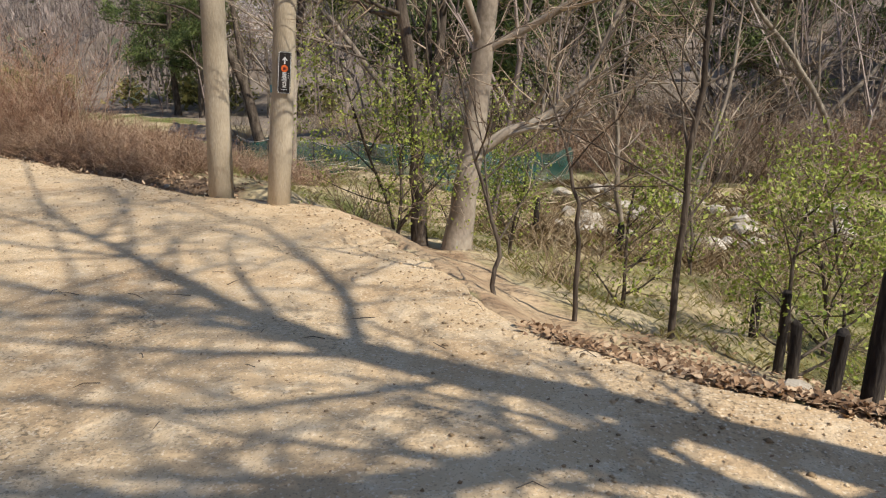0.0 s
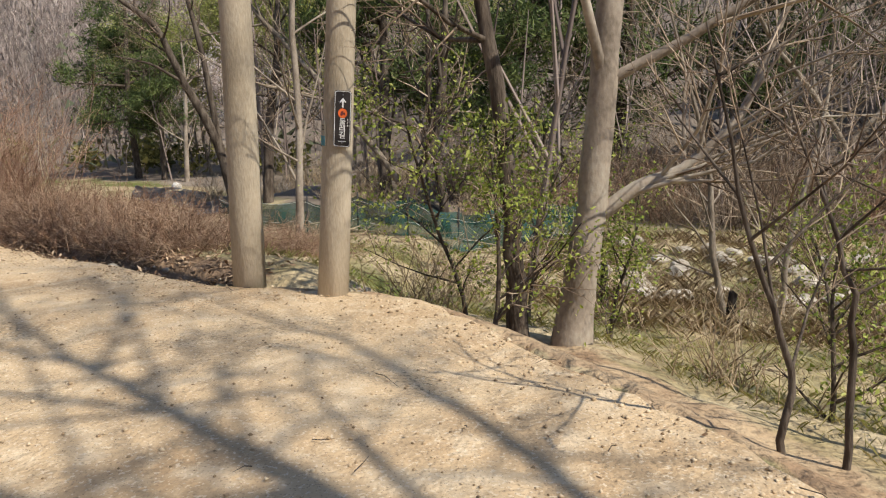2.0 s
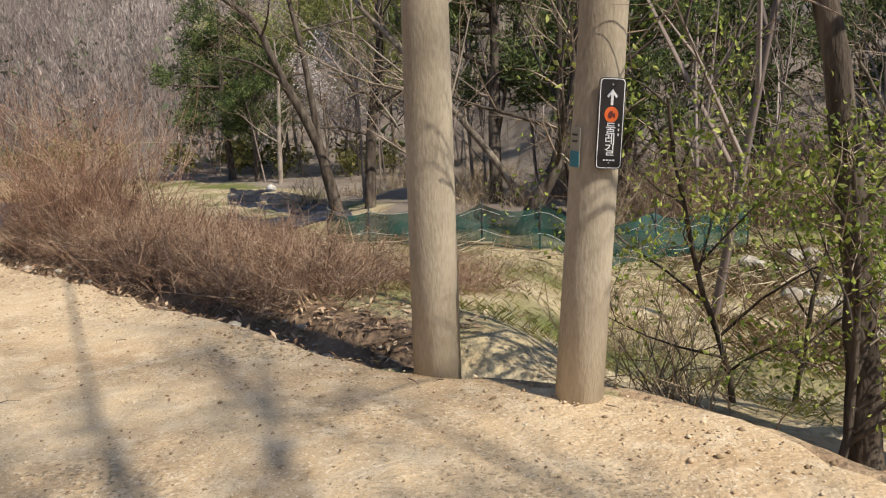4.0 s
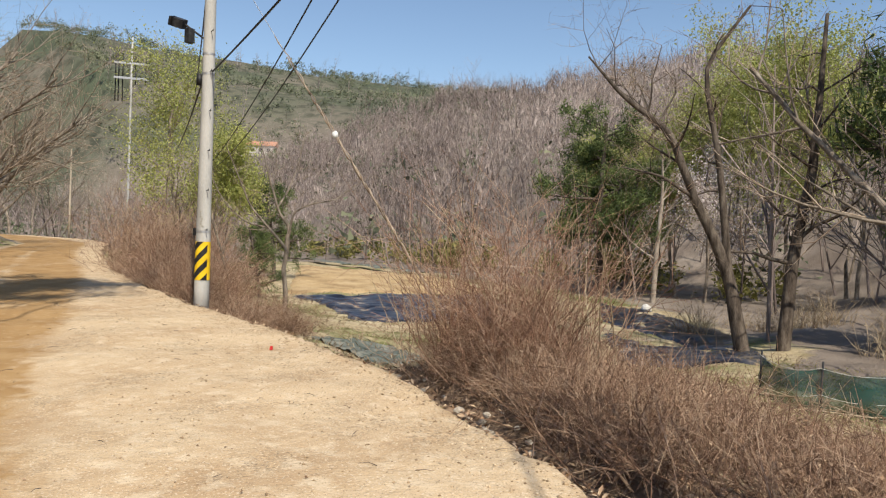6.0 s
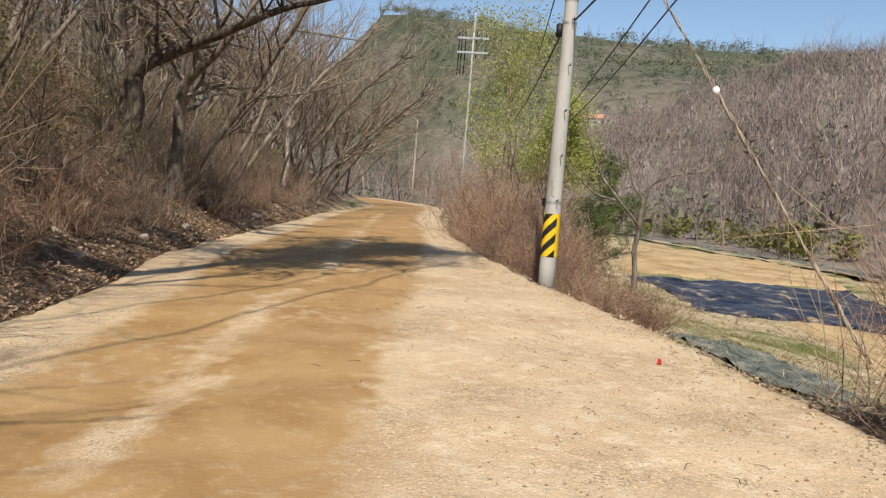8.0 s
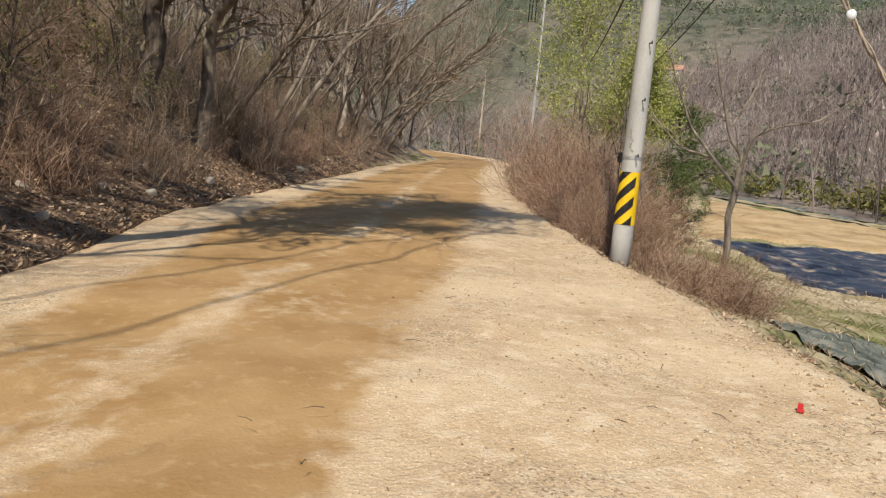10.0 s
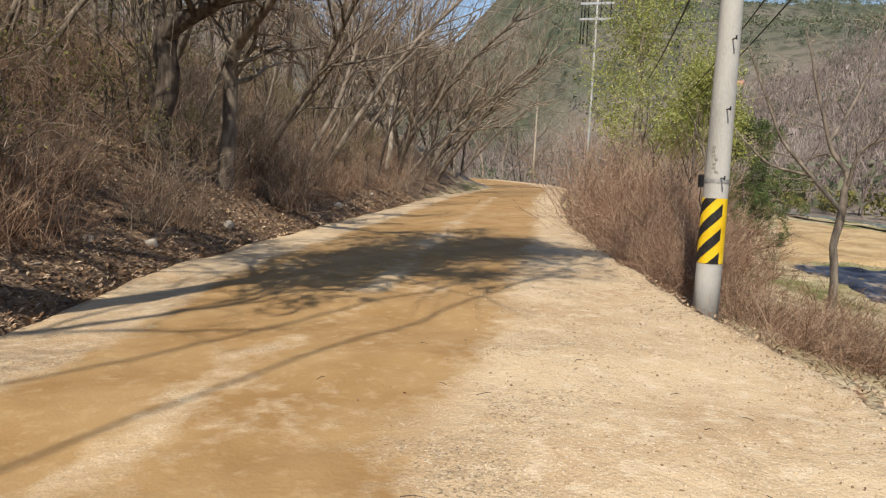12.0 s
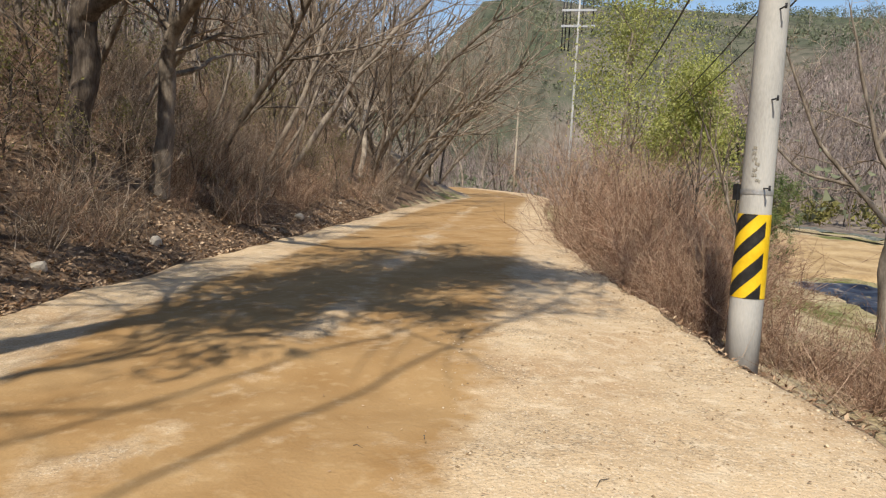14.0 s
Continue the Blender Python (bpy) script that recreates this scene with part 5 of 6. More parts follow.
# ---- timber posts, stones, netting, plots ----
def timber_post(at, h, r, seed, lean):
    rng2 = np.random.RandomState(seed)
    t = thing("timber_post", "blackened round timber post in the leaf litter", "post", at, "timber posts")
    t.matrix_basis = pose(*at, lean[0], lean[1], 0)
    b = Build()
    z = np.array([-0.3, 0.0, h * 0.5, h - 0.015, h])
    b.tube(np.c_[rng2.randn(5) * 0.004, rng2.randn(5) * 0.004, z], r * np.array([1.05, 1.02, 1.0, 0.97, 0.86]), 14, cap=True)
    part("shaft", b, M_POST, t)


for k, (x, y, h, r, lean) in enumerate([(2.72, 4.5, 0.84, 0.062, (0, 2)), (2.5, 4.5, 0.46, 0.042, (0, 1)), (2.42, 5.0, 0.42, 0.038, (2, -1)), (2.45, 5.4, 0.62, 0.034, (0, 1)), (2.6, 6.6, 0.42, 0.038, (0, 0)),
                                        (1.75, 10.2, 0.5, 0.05, (0, 2)), (0.6, 12.0, 0.6, 0.05, (0, 0))]):
    timber_post(at_ground(x, y), h, r, 300 + k, lean)
for k, (x, y, s) in enumerate([(1.75, 4.4, (0.2, 0.16, 0.16)), (2.28, 4.5, (0.24, 0.16, 0.16)), (1.45, 4.5, (0.14, 0.12, 0.1)), (-2.8, 7.85, (0.12, 0.08, 0.07)), (-2.2, 9.3, (0.28, 0.18, 0.12))]):
    rock("stone", at_ground(x, y), s, 320 + k, "pale angular stone in leaf litter", group="loose stones")
for k in range(140):
    x, y = beside(-3.6 - 16 * rng.rand(), 0.08 + 0.55 * rng.rand())
    s = 0.04 + 0.12 * rng.rand() ** 2
    rock("stone", at_ground(x, y), (s, s * 0.8, s * 0.6), 340 + k, "small pale stone on the road rim", group="rim stones")
for k in range(10):
    base = we[int(205 + 190 * rng.rand())]
    d = 0.15 + 1.0 * rng.rand()
    s = 0.08 + 0.25 * rng.rand() ** 2
    rock("stone", at_ground(base[0] - 0.44 * d, base[1] - 0.9 * d), (s, s * 0.8, s * 0.7), 440 + k, "grey stone at the foot of the leafy slope", group="slope stones")
for k in range(110):
    x, y = 1.0 + 7.5 * rng.rand(), 13.5 + 7 * rng.rand()
    s = 0.2 + 0.5 * rng.rand() ** 2
    rock("stone", at_ground(x, y), (s, s * 0.8, s * 0.6), 500 + k, "pale boulder of the dry stream bank", group="stream stones")


def net_fence():
    t = thing("net_fence", "low fence of sagging green netting on thin posts", "fence")
    line = resample(np.array([(-7.8, 19.9), (-7.0, 19.4), (-4.6, 19.5), (-2.6, 19.2), (-0.6, 19.9), (0.4, 20.5), (1.4, 21.2)]), 49)
    zs = land(line[:, 0], line[:, 1])[0]
    b = Build()
    v, rows = [], 7
    r2 = np.random.RandomState(9)
    for i, (x, y) in enumerate(line):
        sag = 0.10 * abs(math.sin(i / 48 * math.pi * 8)) ** 0.7
        for j in range(rows):
            f = j / (rows - 1)
            v.append((x + r2.randn() * 0.03, y + r2.randn() * 0.03 + 0.06 * math.sin(f * 3 + i), zs[i] + 0.02 + (0.72 + 0.35 * i / 48 - sag) * f))
    b.add(v, [(i * rows + j, (i + 1) * rows + j, (i + 1) * rows + j + 1, i * rows + j + 1) for i in range(48) for j in range(rows - 1)])
    part("netting", b, M_NET, t)
    for i in range(0, 49, 6):
        p = Build()
        p.tube([(line[i][0], line[i][1], zs[i] - 0.1), (line[i][0] + 0.02, line[i][1], zs[i] + 0.85 + 0.35 * i / 48)], [0.02, 0.018], 8, cap=True)
        part("fence_post", p, M_DARKSTEEL, t)
    for f in (0.34, 0.78):
        p = Build()
        p.tube([(x, y - 0.04, z + f - 0.08 * abs(math.sin(i / 48 * math.pi * 8))) for i, ((x, y), z) in enumerate(zip(line, zs))], [0.004] * 49, 5)
        part("fence_rope", p, M_BAG, t, "pale rope along the netting")


net_fence()


def plot(corners, name, label, mat, nu, nv, ridge, ridges, seed, lift=0.06):
    """A field plot between four corners, with ridges running across it."""
    c = np.array(corners, float)
    u, v = np.meshgrid(np.linspace(0, 1, nu), np.linspace(0, 1, nv))
    u, v = u.ravel(), v.ravel()
    uu, vv = u + 0.012 * waves(v * 40, u * 40, 12, seed), v + 0.02 * waves(u * 40, v * 40, 10, seed + 1)
    x = (1 - uu) * (1 - vv) * c[0][0] + uu * (1 - vv) * c[1][0] + uu * vv * c[2][0] + (1 - uu) * vv * c[3][0]
    y = (1 - uu) * (1 - vv) * c[0][1] + uu * (1 - vv) * c[1][1] + uu * vv * c[2][1] + (1 - uu) * vv * c[3][1]
    rim = np.minimum(np.minimum(u, 1 - u), np.minimum(v, 1 - v))
    z = land(x, y)[0] + lift * step(rim, 0, 0.04) - 0.12 * (1 - step(rim, 0, 0.02)) + ridge * np.abs(np.sin(u * math.pi * ridges)) ** 0.6 + 0.02 * waves(x, y, 0.8, seed + 2)
    i = (np.arange(nv - 1)[:, None] * nu + np.arange(nu - 1)[None, :]).ravel()
    tris = np.concatenate([np.c_[i, i + 1, i + nu + 1], np.c_[i, i + nu + 1, i + nu]])
    verts = np.c_[x, y, z]
    me = mesh_arrays(name, verts, tris)
    if np.cross(verts[1] - verts[0], verts[nu + 1] - verts[0])[2] < 0:
        me.flip_normals()
    me.materials.append(mat)
    tagged(new(name, me), label, "field", kind="structure")


plot([(-33.5, 31.5), (-23.5, 26.5), (-18.5, 31.5), (-29.0, 42.5)], "mulched_plot", "black plastic mulch over garden ridges", M_MULCH, 90, 40, 0.07, 14, 1, 0.05)
plot([(-18.0, 35.0), (-9.5, 27.5), (-14.0, 37.5), (-22.5, 44.5)][::1], "mulched_plot", "black plastic mulch over garden ridges", M_MULCH, 90, 40, 0.04, 10, 5, 0.03)
plot([(-16.0, 31.0), (-12.2, 24.0), (-8.6, 24.8), (-10.0, 28.0)], "mulched_plot", "torn black plastic mulch over garden ridges", M_MULCH, 80, 40, 0.025, 9, 9, 0.03)
plot([(-62, 58), (-34.5, 32.0), (-29.5, 43.0), (-38, 53)], "tan_plot", "bare tan tilled field beyond the mulch", M_SOIL, 60, 40, 0.06, 18, 13, 0.08)
plot([(-22, 28), (-14, 21.5), (-11.5, 23), (-18.5, 31)], "tan_plot", "tan soil strip along the mulched plots", M_SOIL, 50, 24, 0.03, 5, 17, 0.05)

rock("sack", at_ground(-18.3, 40.9), (0.75, 0.6, 0.5), 601, "white sack standing at the plot's corner", "sack", mat=M_BAG)

# red plastic scrap on the road
b = Build()
b.box((0, 0, 0.022), (0.03, 0.025, 0.045))
b.box((0.01, -0.035, 0.01), (0.04, 0.03, 0.016))
me = b.mesh("plastic_scrap", False)
me.materials.append(M_RED_PLASTIC)
o = tagged(new("plastic_scrap", me), "small red plastic scrap lying on the dirt", "litter")
o.matrix_basis = pose(-12.08, 12.23, 0.0, 0, 0, 30)


for k, (x, off, h) in enumerate([(-11.4, 1.6, 2.4), (-12.3, 1.9, 2.7), (-13.2, 2.4, 2.2), (-9.9, 1.9, 3.0), (-10.6, 1.2, 2.2), (-8.6, 1.8, 2.6)]):
    px, py = beside(x, off)
    shrub(at_ground(px, py), h, 0.35, 5, 640 + k, M_STRAW, "few tall pale dead stalks above the brush", "dead_stalks", "dead stalks", forks=2, thick=0.011, tilt=0.16)


def draped(name, label, mat, pts, width, seed, lift):
    """A crumpled sheet laid along a line on the bank."""
    line = resample(np.array(pts, float), 60)
    d = np.gradient(line, axis=0)
    d /= np.linalg.norm(d, axis=1)[:, None]
    side = np.c_[d[:, 1], -d[:, 0]]
    cols = 14
    f = np.linspace(-0.5, 0.5, cols)
    x = (line[:, None, 0] + side[:, None, 0] * f[None, :] * width).ravel()
    y = (line[:, None, 1] + side[:, None, 1] * f[None, :] * width).ravel()
    r2 = np.random.RandomState(seed)
    z = land(x, y)[0] + lift + 0.03 * waves(x, y, 0.7, seed) + 0.012 * r2.randn(len(x))
    i = (np.arange(59)[:, None] * cols + np.arange(cols - 1)[None, :]).ravel()
    me = mesh_arrays(name, np.c_[x, y, z], np.concatenate([np.c_[i, i + 1, i + cols + 1], np.c_[i, i + cols + 1, i + cols]]))
    me.materials.append(mat)
    tagged(new(name, me), label, "netting")


M_SHADE = material("faded_shade_net", [(0.05, 0.06, 0.05), (0.13, 0.145, 0.12), (0.27, 0.26, 0.21)], 3, 0.8, 0.8, 22, 0.2)
draped("shade_net", "faded dark green shade net crumpled on the bank", M_SHADE, [beside(-18.6, 4.0), beside(-16.0, 3.4), beside(-13.4, 3.2), beside(-11.6, 3.6)], 2.0, 81, 0.05)
draped("field_net", "low blue-grey net along the far field edge", M_SHADE, [(-68, 64), (-52, 58.5), (-40, 54.5), (-33, 51)], 1.2, 82, 0.35)
draped("black_tarp", "black tarpaulin heaped behind the green netting", M_BLACK, [(-3.4, 21.2), (-2.2, 21.0), (-0.8, 21.4)], 1.3, 83, 0.55)


# ---- scattered stuff ----
def scatter_leaves(name, label, pts, size, mat, seed, kind="stuff", upright=0.0, width=0.45):
    """Small bent leaves or blades, two triangles each, over the given ground places."""
    r2 = np.random.RandomState(seed)
    n = len(pts)
    a = r2.rand(n) * 6.283
    s = size * (0.5 + r2.rand(n))
    up = np.where(r2.rand(n) < upright, 0.6 + r2.rand(n), 0.12 + 0.25 * r2.rand(n))
    d = np.c_[np.cos(a), np.sin(a), up]
    d /= np.linalg.norm(d, axis=1)[:, None]
    w = np.c_[-np.sin(a), np.cos(a), 0.35 * r2.randn(n)]
    p = pts + np.c_[0 * a, 0 * a, 0.006 + 0 * a]
    v = np.stack([p, p + d * s[:, None] * 0.5 + w * s[:, None] * width * 0.5, p + d * s[:, None] * np.array((1, 1, 0.75)), p + d * s[:, None] * 0.5 - w * s[:, None] * width * 0.5], 1).reshape(-1, 3)
    i = np.arange(n) * 4
    me = mesh_arrays(name, v, np.concatenate([np.c_[i, i + 1, i + 2], np.c_[i, i + 2, i + 3]]))
    me.materials.append(mat)
    return tagged(new(name, me), label, "plants", kind=kind)


def on_land(x, y):
    return np.c_[x, y, land(x, y)[0]]


r3 = np.random.RandomState(404)
n = 52000
base = we[(205 + 190 * r3.rand(n)).astype(int)]
d = 0.02 + 8 * r3.rand(n) ** 1.6
scatter_leaves("leaf_litter", "fallen brown oak leaves on the slope", on_land(base[:, 0] - 0.44 * d + r3.randn(n) * 0.3, base[:, 1] - 0.9 * d), 0.075, M_DEADLEAF, 1, upright=0.25)
n = 24000
q = edge[(np.searchsorted(arc, np.interp(r3.rand(n), [0, 1], [arc[np.argmin(np.abs(edge[:, 0] - 4))], arc[np.argmin(np.abs(edge[:, 0] - 0.8))]])))]
d = np.abs(r3.randn(n)) * 0.9 - 0.12
scatter_leaves("leaf_litter", "fallen brown leaves along the road edge", on_land(q[:, 0] + 0.42 * d + r3.randn(n) * 0.15, q[:, 1] + 0.9 * d + 0.05), 0.05, M_DEADLEAF, 2, upright=0.2)
n = 42000
x, y = -9 + 17 * r3.rand(n), 5.5 + 20 * r3.rand(n) ** 1.3
keep = signed(EDGE_E, np.c_[x, y]) > 1.35
scatter_leaves("dry_grass", "dry and greening grass on the valley floor", on_land(x[keep], y[keep]), 0.13, M_GRASS, 3, upright=0.9, width=0.03)
n = 15000
q = edge[np.searchsorted(arc, np.interp(r3.rand(n), [0, 1], [arc[np.argmin(np.abs(edge[:, 0] + 3.3))], arc[np.argmin(np.abs(edge[:, 0] + 34))]]))]
d = 0.03 + np.abs(r3.randn(n)) * 0.8
scatter_leaves("straw_litter", "dead straw and leaves along the road rim", on_land(q[:, 0] + 0.42 * d + r3.randn(n) * 0.1, q[:, 1] + 0.9 * d), 0.075, M_DEADLEAF, 4, upright=0.25, width=0.3)
n = 16000
x, y = -0.5 + 9 * r3.rand(n), 9.5 + 12 * r3.rand(n)
keep = waves(x, y, 2.5, 61) > -0.1
scatter_leaves("pale_grass", "tall pale dry grass along the stream bank", on_land(x[keep], y[keep]), 0.34, M_STRAW, 11, upright=1.0, width=0.03)
n = 20000
x, y = -34 + 26 * r3.rand(n), 14 + 30 * r3.rand(n)
keep = (signed(EDGE_E, np.c_[x, y]) > 0.8) & (signed(EDGE_E, np.c_[x, y]) < 14)
scatter_leaves("dry_grass", "dry grass between road and plots", on_land(x[keep], y[keep]), 0.17, M_STRAW, 5, upright=0.8, width=0.05)


n = 2400
q = edge[np.searchsorted(arc, np.interp(r3.rand(n), [0, 1], [arc[np.argmin(np.abs(edge[:, 0] + 4.6))], arc[np.argmin(np.abs(edge[:, 0] + 10.6))]]))]
d = 0.8 + 1.9 * r3.rand(n)
held = on_land(q[:, 0] + 0.5 * d, q[:, 1] + 0.86 * d)
held[:, 2] += 0.55 * r3.rand(n) ** 1.5
scatter_leaves("held_leaves", "dry leaves caught in the roadside brush", held, 0.038, M_DEADLEAF, 9, upright=0.5)


def loose_sticks(name, label, pts, length, mat, seed, r=0.006):
    r2 = np.random.RandomState(seed)
    b = Build()
    for p in pts:
        a = r2.rand() * 6.28
        l1 = length * (0.4 + r2.rand())
        d = np.array((math.cos(a), math.sin(a), 0.06 * r2.randn()))
        b.tube([p, p + d * l1 * 0.5 + np.array((0, 0, 0.01)), p + (d + r2.randn(3) * np.array((0.2, 0.2, 0.05))) * l1], [r, r * 0.8, r * 0.4], 4)
    me = b.mesh(name)
    me.materials.append(mat)
    tagged(new(name, me), label, "sticks", kind="stuff")


n = 260
base = we[(207 + 200 * r3.rand(n)).astype(int)]
d = 0.4 + 7 * r3.rand(n)
loose_sticks("fallen_sticks", "fallen sticks in the slope's leaf litter", on_land(base[:, 0] - 0.44 * d, base[:, 1] - 0.9 * d) + np.array((0, 0, 0.03)), 0.9, M_TWIG, 6, 0.012)
n = 170
x, y = -9 + 11 * r3.rand(n), 17.0 + 2.5 * r3.rand(n)
loose_sticks("brush_pile", "pale cut branches heaped before the netting", on_land(x, y) + np.c_[0 * x, 0 * x, 0.25 * r3.rand(n)], 1.3, M_STRAW, 7, 0.012)
n = 90
x, y = -17 + 20 * r3.rand(n), 0 * r3.rand(n)
y = np.interp(-x, -EDGE_E[:, 0], EDGE_E[:, 1]) - 4.5 * r3.rand(n)
loose_sticks("road_twigs", "short dark twigs lying on the dirt road", np.c_[x, y, 0 * x + 0.012], 0.12, M_DARK, 8, 0.003)


def pebbles(name, label, x, y, size, mat, seed):
    """Small angular grit, eight faces a piece, half sunk into the road."""
    r2 = np.random.RandomState(seed)
    k = len(x)
    z = road_top(x, y)
    sz = size * (0.4 + 1.2 * r2.rand(k) ** 3)
    oct_v = np.array([(1, 0, 0), (0, 1, 0), (-1, 0, 0), (0, -1, 0), (0, 0, 0.75), (0, 0, -0.6)])
    oct_f = np.array([(0, 1, 4), (1, 2, 4), (2, 3, 4), (3, 0, 4), (1, 0, 5), (2, 1, 5), (3, 2, 5), (0, 3, 5)])
    v = oct_v[None] * sz[:, None, None] * (0.6 + 0.8 * r2.rand(k, 6, 3))
    a = r2.rand(k) * 6.283
    ca, sa = np.cos(a)[:, None], np.sin(a)[:, None]
    v = np.stack([v[..., 0] * ca - v[..., 1] * sa + x[:, None], v[..., 0] * sa + v[..., 1] * ca + y[:, None], v[..., 2] + z[:, None] + 0.2 * sz[:, None]], -1)
    me = mesh_arrays(name, v.reshape(-1, 3), (oct_f[None] + 6 * np.arange(k)[:, None, None]).reshape(-1, 3))
    me.materials.append(mat)
    tagged(new(name, me), label, "gravel", kind="stuff")


n = 16000
x = -20 + 24 * r3.rand(n)
y = np.interp(-x, -EDGE_E[:, 0], EDGE_E[:, 1]) - 0.05 - 5.0 * r3.rand(n) ** 1.2
loose = signed(EDGE_W, np.c_[x, y]) > 4.4
M_GRIT = material("road_grit", [(0.26, 0.185, 0.11), (0.48, 0.355, 0.22), (0.68, 0.55, 0.38)], 3, 0.95, 0, 20, 0.22, island=0.6)
pebbles("road_grit", "loose pale grit on the dirt road", x[loose], y[loose], 0.009, M_GRIT, 12)
n = 1500
x = -20 + 24 * r3.rand(n)
y = np.interp(-x, -EDGE_E[:, 0], EDGE_E[:, 1]) - 0.05 - 4.0 * r3.rand(n) ** 2
scatter_leaves("leaf_scraps", "dry leaf scraps strewn on the dirt road", np.c_[x, y, road_top(x, y) + 0.004], 0.022, M_DEADLEAF, 14)
n = 2600
q = edge[np.searchsorted(arc, np.interp(r3.rand(n), [0, 1], [arc[np.argmin(np.abs(edge[:, 0] - 4))], arc[np.argmin(np.abs(edge[:, 0] + 26))]]))]
d = np.abs(r3.randn(n)) * 0.3 - 0.02
pebbles("rim_clods", "pale clods and grit along the road rim", q[:, 0] - 0.42 * d, q[:, 1] - 0.9 * d, 0.013, M_GRIT, 13)


# ---- far woods ----
def woods(name, label, mat, count, templates, place, seed, scale):
    r2 = np.random.RandomState(seed)
    vs, ts, off = [], [], 0
    px, py = place(r2, count)
    pz = land(px, py)[0]
    for x, y, z in zip(px, py, pz):
        v, t = templates[r2.randint(len(templates))]
        a, s = r2.rand() * 6.283, scale * (0.7 + 0.6 * r2.rand())
        ca, sa = math.cos(a) * s, math.sin(a) * s
        vs.append(np.c_[v[:, 0] * ca - v[:, 1] * sa + x, v[:, 0] * sa + v[:, 1] * ca + y, v[:, 2] * s + z])
        ts.append(t + off)
        off += len(v)
    me = mesh_arrays(name, np.concatenate(vs), np.concatenate(ts))
    me.materials.append(mat)
    tagged(new(name, me), label, "woods", kind="stuff")


def template_bare(seed):
    r2 = np.random.RandomState(seed)
    a, b = Build(), Build()
    grow(a, a, r2, (0, 0, -0.3), (0.1 * r2.randn(), 0.1 * r2.randn(), 1), 8.0, 0.075, 2, dict(wander=0.08, up=0.06, kids=(0, 0, 10, 3), angle=34, shrink=0.42, levels=4, fine=1))
    v = np.concatenate(a.v)
    t = np.array([tri for f in a.f for tri in ((f[0], f[1], f[2]), (f[0], f[2], f[3]))])
    return v, t


def template_tuft(seed, n, w, h):
    r2 = np.random.RandomState(seed)
    c = r2.randn(n, 3) * np.array((w, w, h)) * 0.42 + np.array((0, 0, h * 0.9))
    v = (c[:, None, :] + r2.randn(n, 3, 3) * w * 0.13).reshape(-1, 3)
    return v, np.arange(3 * n).reshape(-1, 3)


def template_twigs(seed, n, w, h):
    r2 = np.random.RandomState(seed)
    c = r2.randn(n, 3) * np.array((w, w, h)) * 0.4 + np.array((0, 0, h * 1.1))
    d = np.c_[r2.randn(n, 2) * 0.35, 0.6 + 0.6 * r2.rand(n)]
    side = r2.randn(n, 3) * np.array((0.05, 0.05, 0.01))
    return np.stack([c - side, c + side, c + d], 1).reshape(-1, 3), np.arange(3 * n).reshape(-1, 3)


def on_hill(r2, n):
    base = resample(FOOT, 900)[(r2.rand(n) * 899).astype(int)]
    d = -2 + 130 * r2.rand(n) ** 1.2
    return base[:, 0] + 0.38 * d + r2.randn(n) * 4, base[:, 1] + 0.92 * d + r2.randn(n) * 4


def on_far_hill(r2, n):
    base = resample(FOOT, 900)[(330 + 560 * r2.rand(n)).astype(int)]
    d = 4 + 125 * r2.rand(n)
    return base[:, 0] + 0.38 * d + r2.randn(n) * 4, base[:, 1] + 0.92 * d + r2.randn(n) * 4


def on_foot(r2, n):
    base = resample(FOOT, 900)[(275 + 330 * r2.rand(n)).astype(int)]
    d = -3 + 9 * r2.rand(n)
    return base[:, 0] + 0.38 * d, base[:, 1] + 0.92 * d


def on_west(r2, n):
    base = resample(EDGE_W, 900)[(250 + 649 * r2.rand(n)).astype(int)]
    d = 10 + 55 * r2.rand(n)
    return base[:, 0] - 0.44 * d, base[:, 1] - 0.9 * d


def on_end(r2, n):
    a, r = np.radians(50 + 38 * r2.rand(4 * n)), 105 + 150 * r2.rand(4 * n)
    x, y = -5 - np.sin(a) * r, 5 + np.cos(a) * r
    p = np.c_[x, y]
    free = (signed(EDGE_E, p) > 1.5) | (-signed(EDGE_W, p) > 1.5)
    return x[free][:n], y[free][:n]


def on_mountain(r2, n):
    a, r = np.radians(-20 + 115 * r2.rand(n) ** 0.8), 190 + 450 * r2.rand(n) ** 0.8
    return -5 - np.sin(a) * r, 5 + np.cos(a) * r


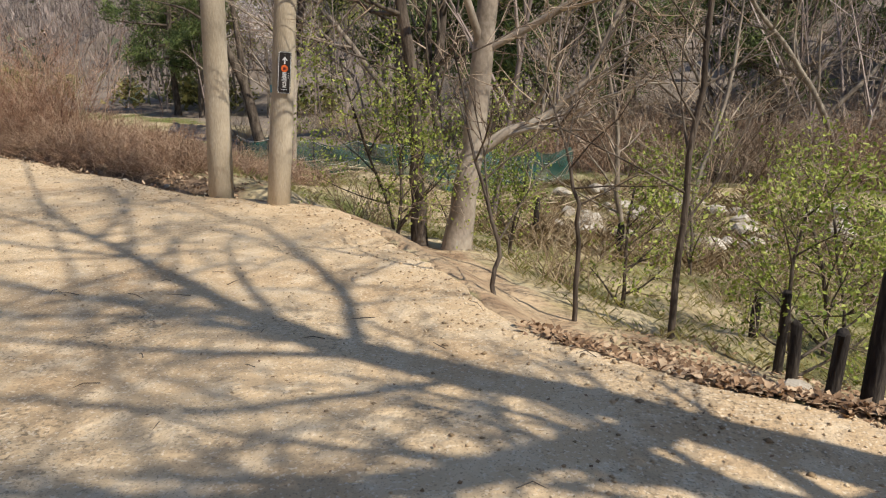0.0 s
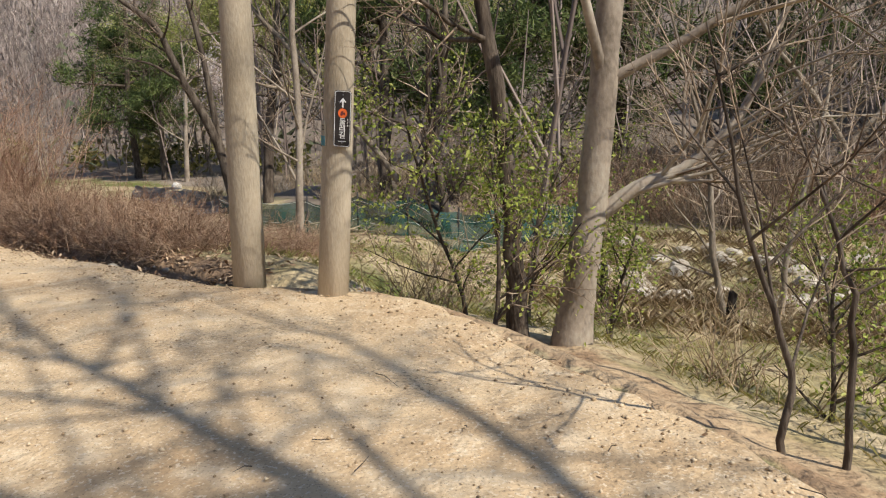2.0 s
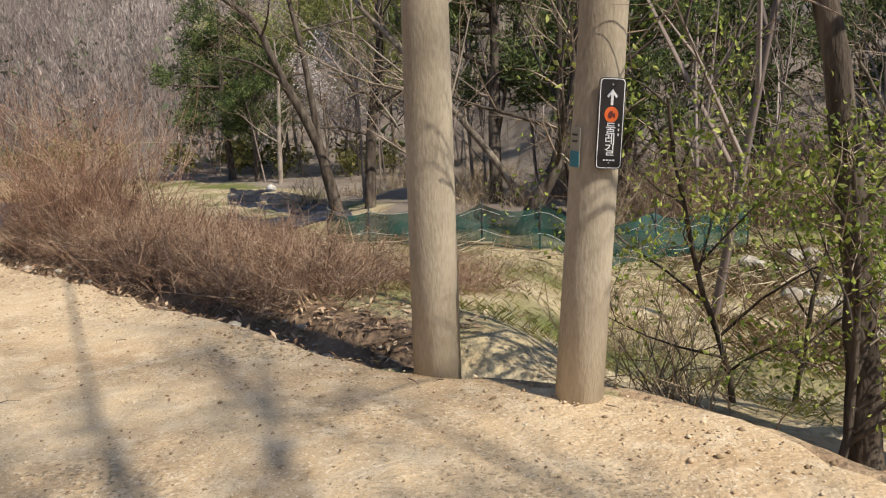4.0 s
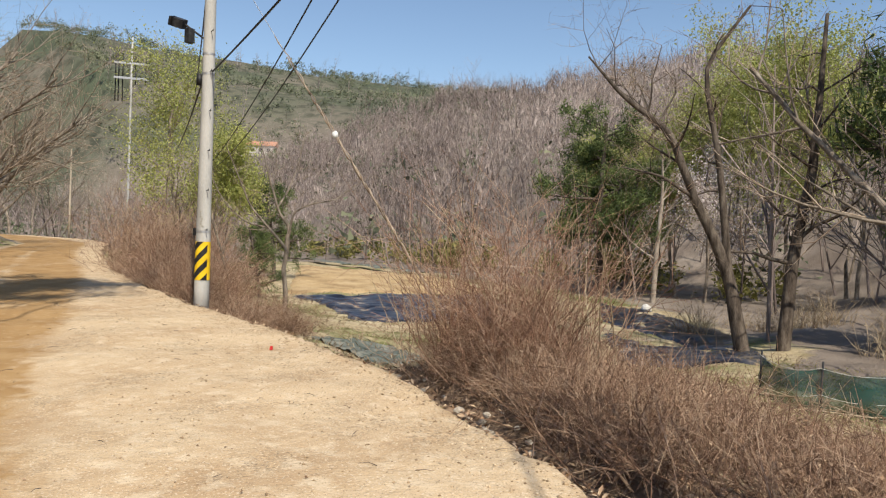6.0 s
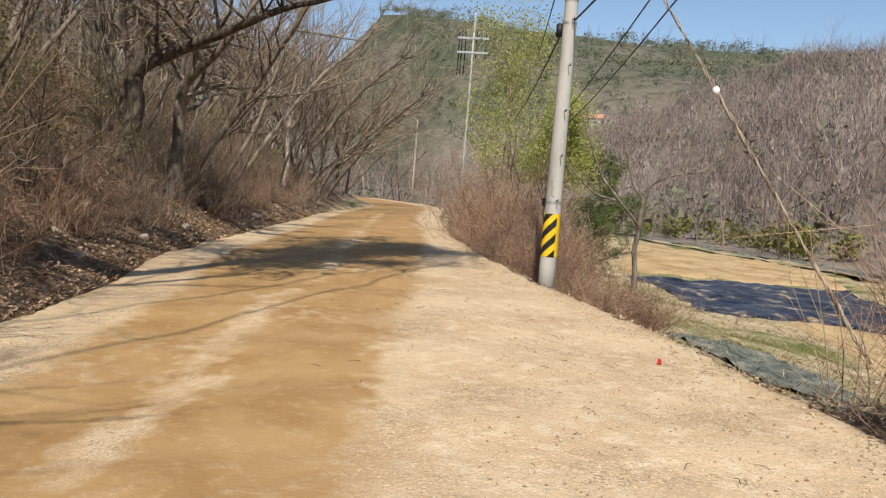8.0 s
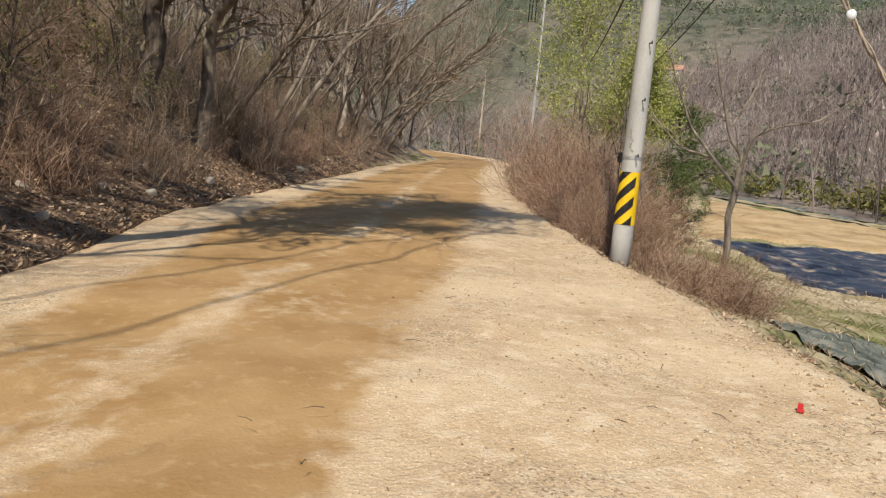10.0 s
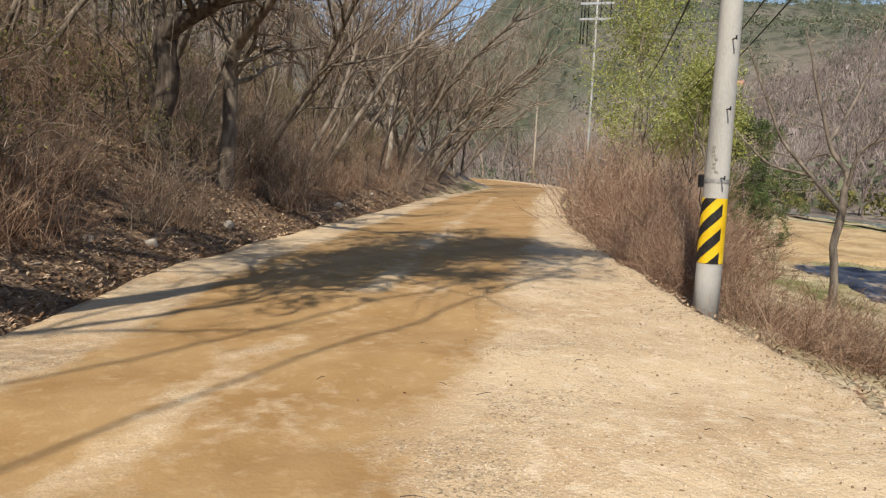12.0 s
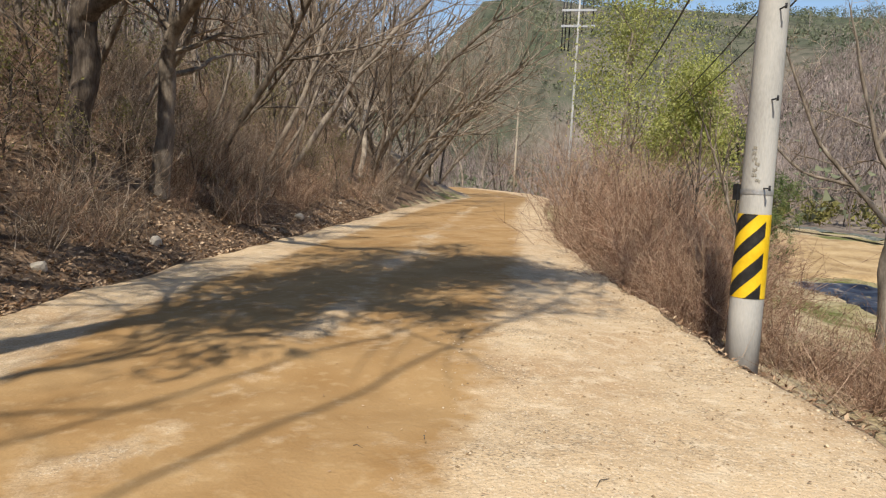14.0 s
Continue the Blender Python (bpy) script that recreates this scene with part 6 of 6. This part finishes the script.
bare_t = [template_bare(700 + k) for k in range(8)]
tuft_t = [template_tuft(720 + k, 60, 2.4, 3.2) for k in range(6)]
woods("far_woods", "leafless brown woods on the far hillside", M_FARTWIG, 1700, bare_t, on_hill, 1, 1.0)
woods("far_crowns", "fine twiggy crowns of the leafless hillside woods", M_FARTWIG, 1500, [template_twigs(780 + k, 80, 1.9, 3.4) for k in range(5)], on_far_hill, 7, 1.0)
woods("slope_woods", "leafless woods higher up the slope", M_FARTWIG, 560, bare_t, on_west, 2, 1.0)
woods("end_woods", "leafless woods beyond the end of the road", M_FARTWIG, 620, bare_t, on_end, 3, 0.9)
woods("end_thicket", "olive green thicket beyond the end of the road", M_FARGREEN, 110, tuft_t, on_end, 8, 0.5)
woods("foot_thicket", "budding green thicket along the foot of the hill", M_BUD, 80, [template_tuft(760 + k, 110, 2.4, 2.6) for k in range(4)], on_foot, 9, 0.5)
woods("far_evergreens", "scattered green trees on the far hillside", M_FARGREEN, 150, tuft_t, on_hill, 4, 1.0)
woods("mountain_forest", "green and brown forest on the distant mountain", M_FARGREEN, 6500, [template_tuft(740 + k, 36, 2.6, 2.4) for k in range(6)], on_mountain, 5, 0.95)
woods("mountain_bare_forest", "bare brown forest on the distant mountain", M_FARTWIG, 350, bare_t, on_mountain, 6, 1.4)


def far_house(at, turn):
    t = thing("house", "small distant house with a faded orange roof among trees", "house", at, turn=turn)
    b = Build()
    b.box((0, 0, 1.4), (9, 6, 3.4))
    part("wall", b, material("pale_plaster", [(0.5, 0.46, 0.4), (0.62, 0.58, 0.52)], 2, 0.9), t, smooth=False)
    b = Build()
    b.add([(-5, -3.6, 3.0), (5, -3.6, 3.0), (5, 3.6, 3.0), (-5, 3.6, 3.0), (-5, 0, 4.8), (5, 0, 4.8)], [(0, 1, 5, 4), (2, 3, 4, 5), (0, 4, 3), (1, 2, 5), (0, 3, 2, 1)])
    part("roof", b, material("faded_tile", [(0.42, 0.20, 0.12), (0.55, 0.30, 0.2)], 3, 0.85), t, smooth=False)
    for x in (-2.6, 0, 2.6):
        b = Build()
        b.box((x, -3.01, 1.6), (1.2, 0.06, 1.1))
        part("window", b, M_DARKSTEEL, t, smooth=False)


far_house(at_ground(-203.0, 167.5, 0.3), 40)
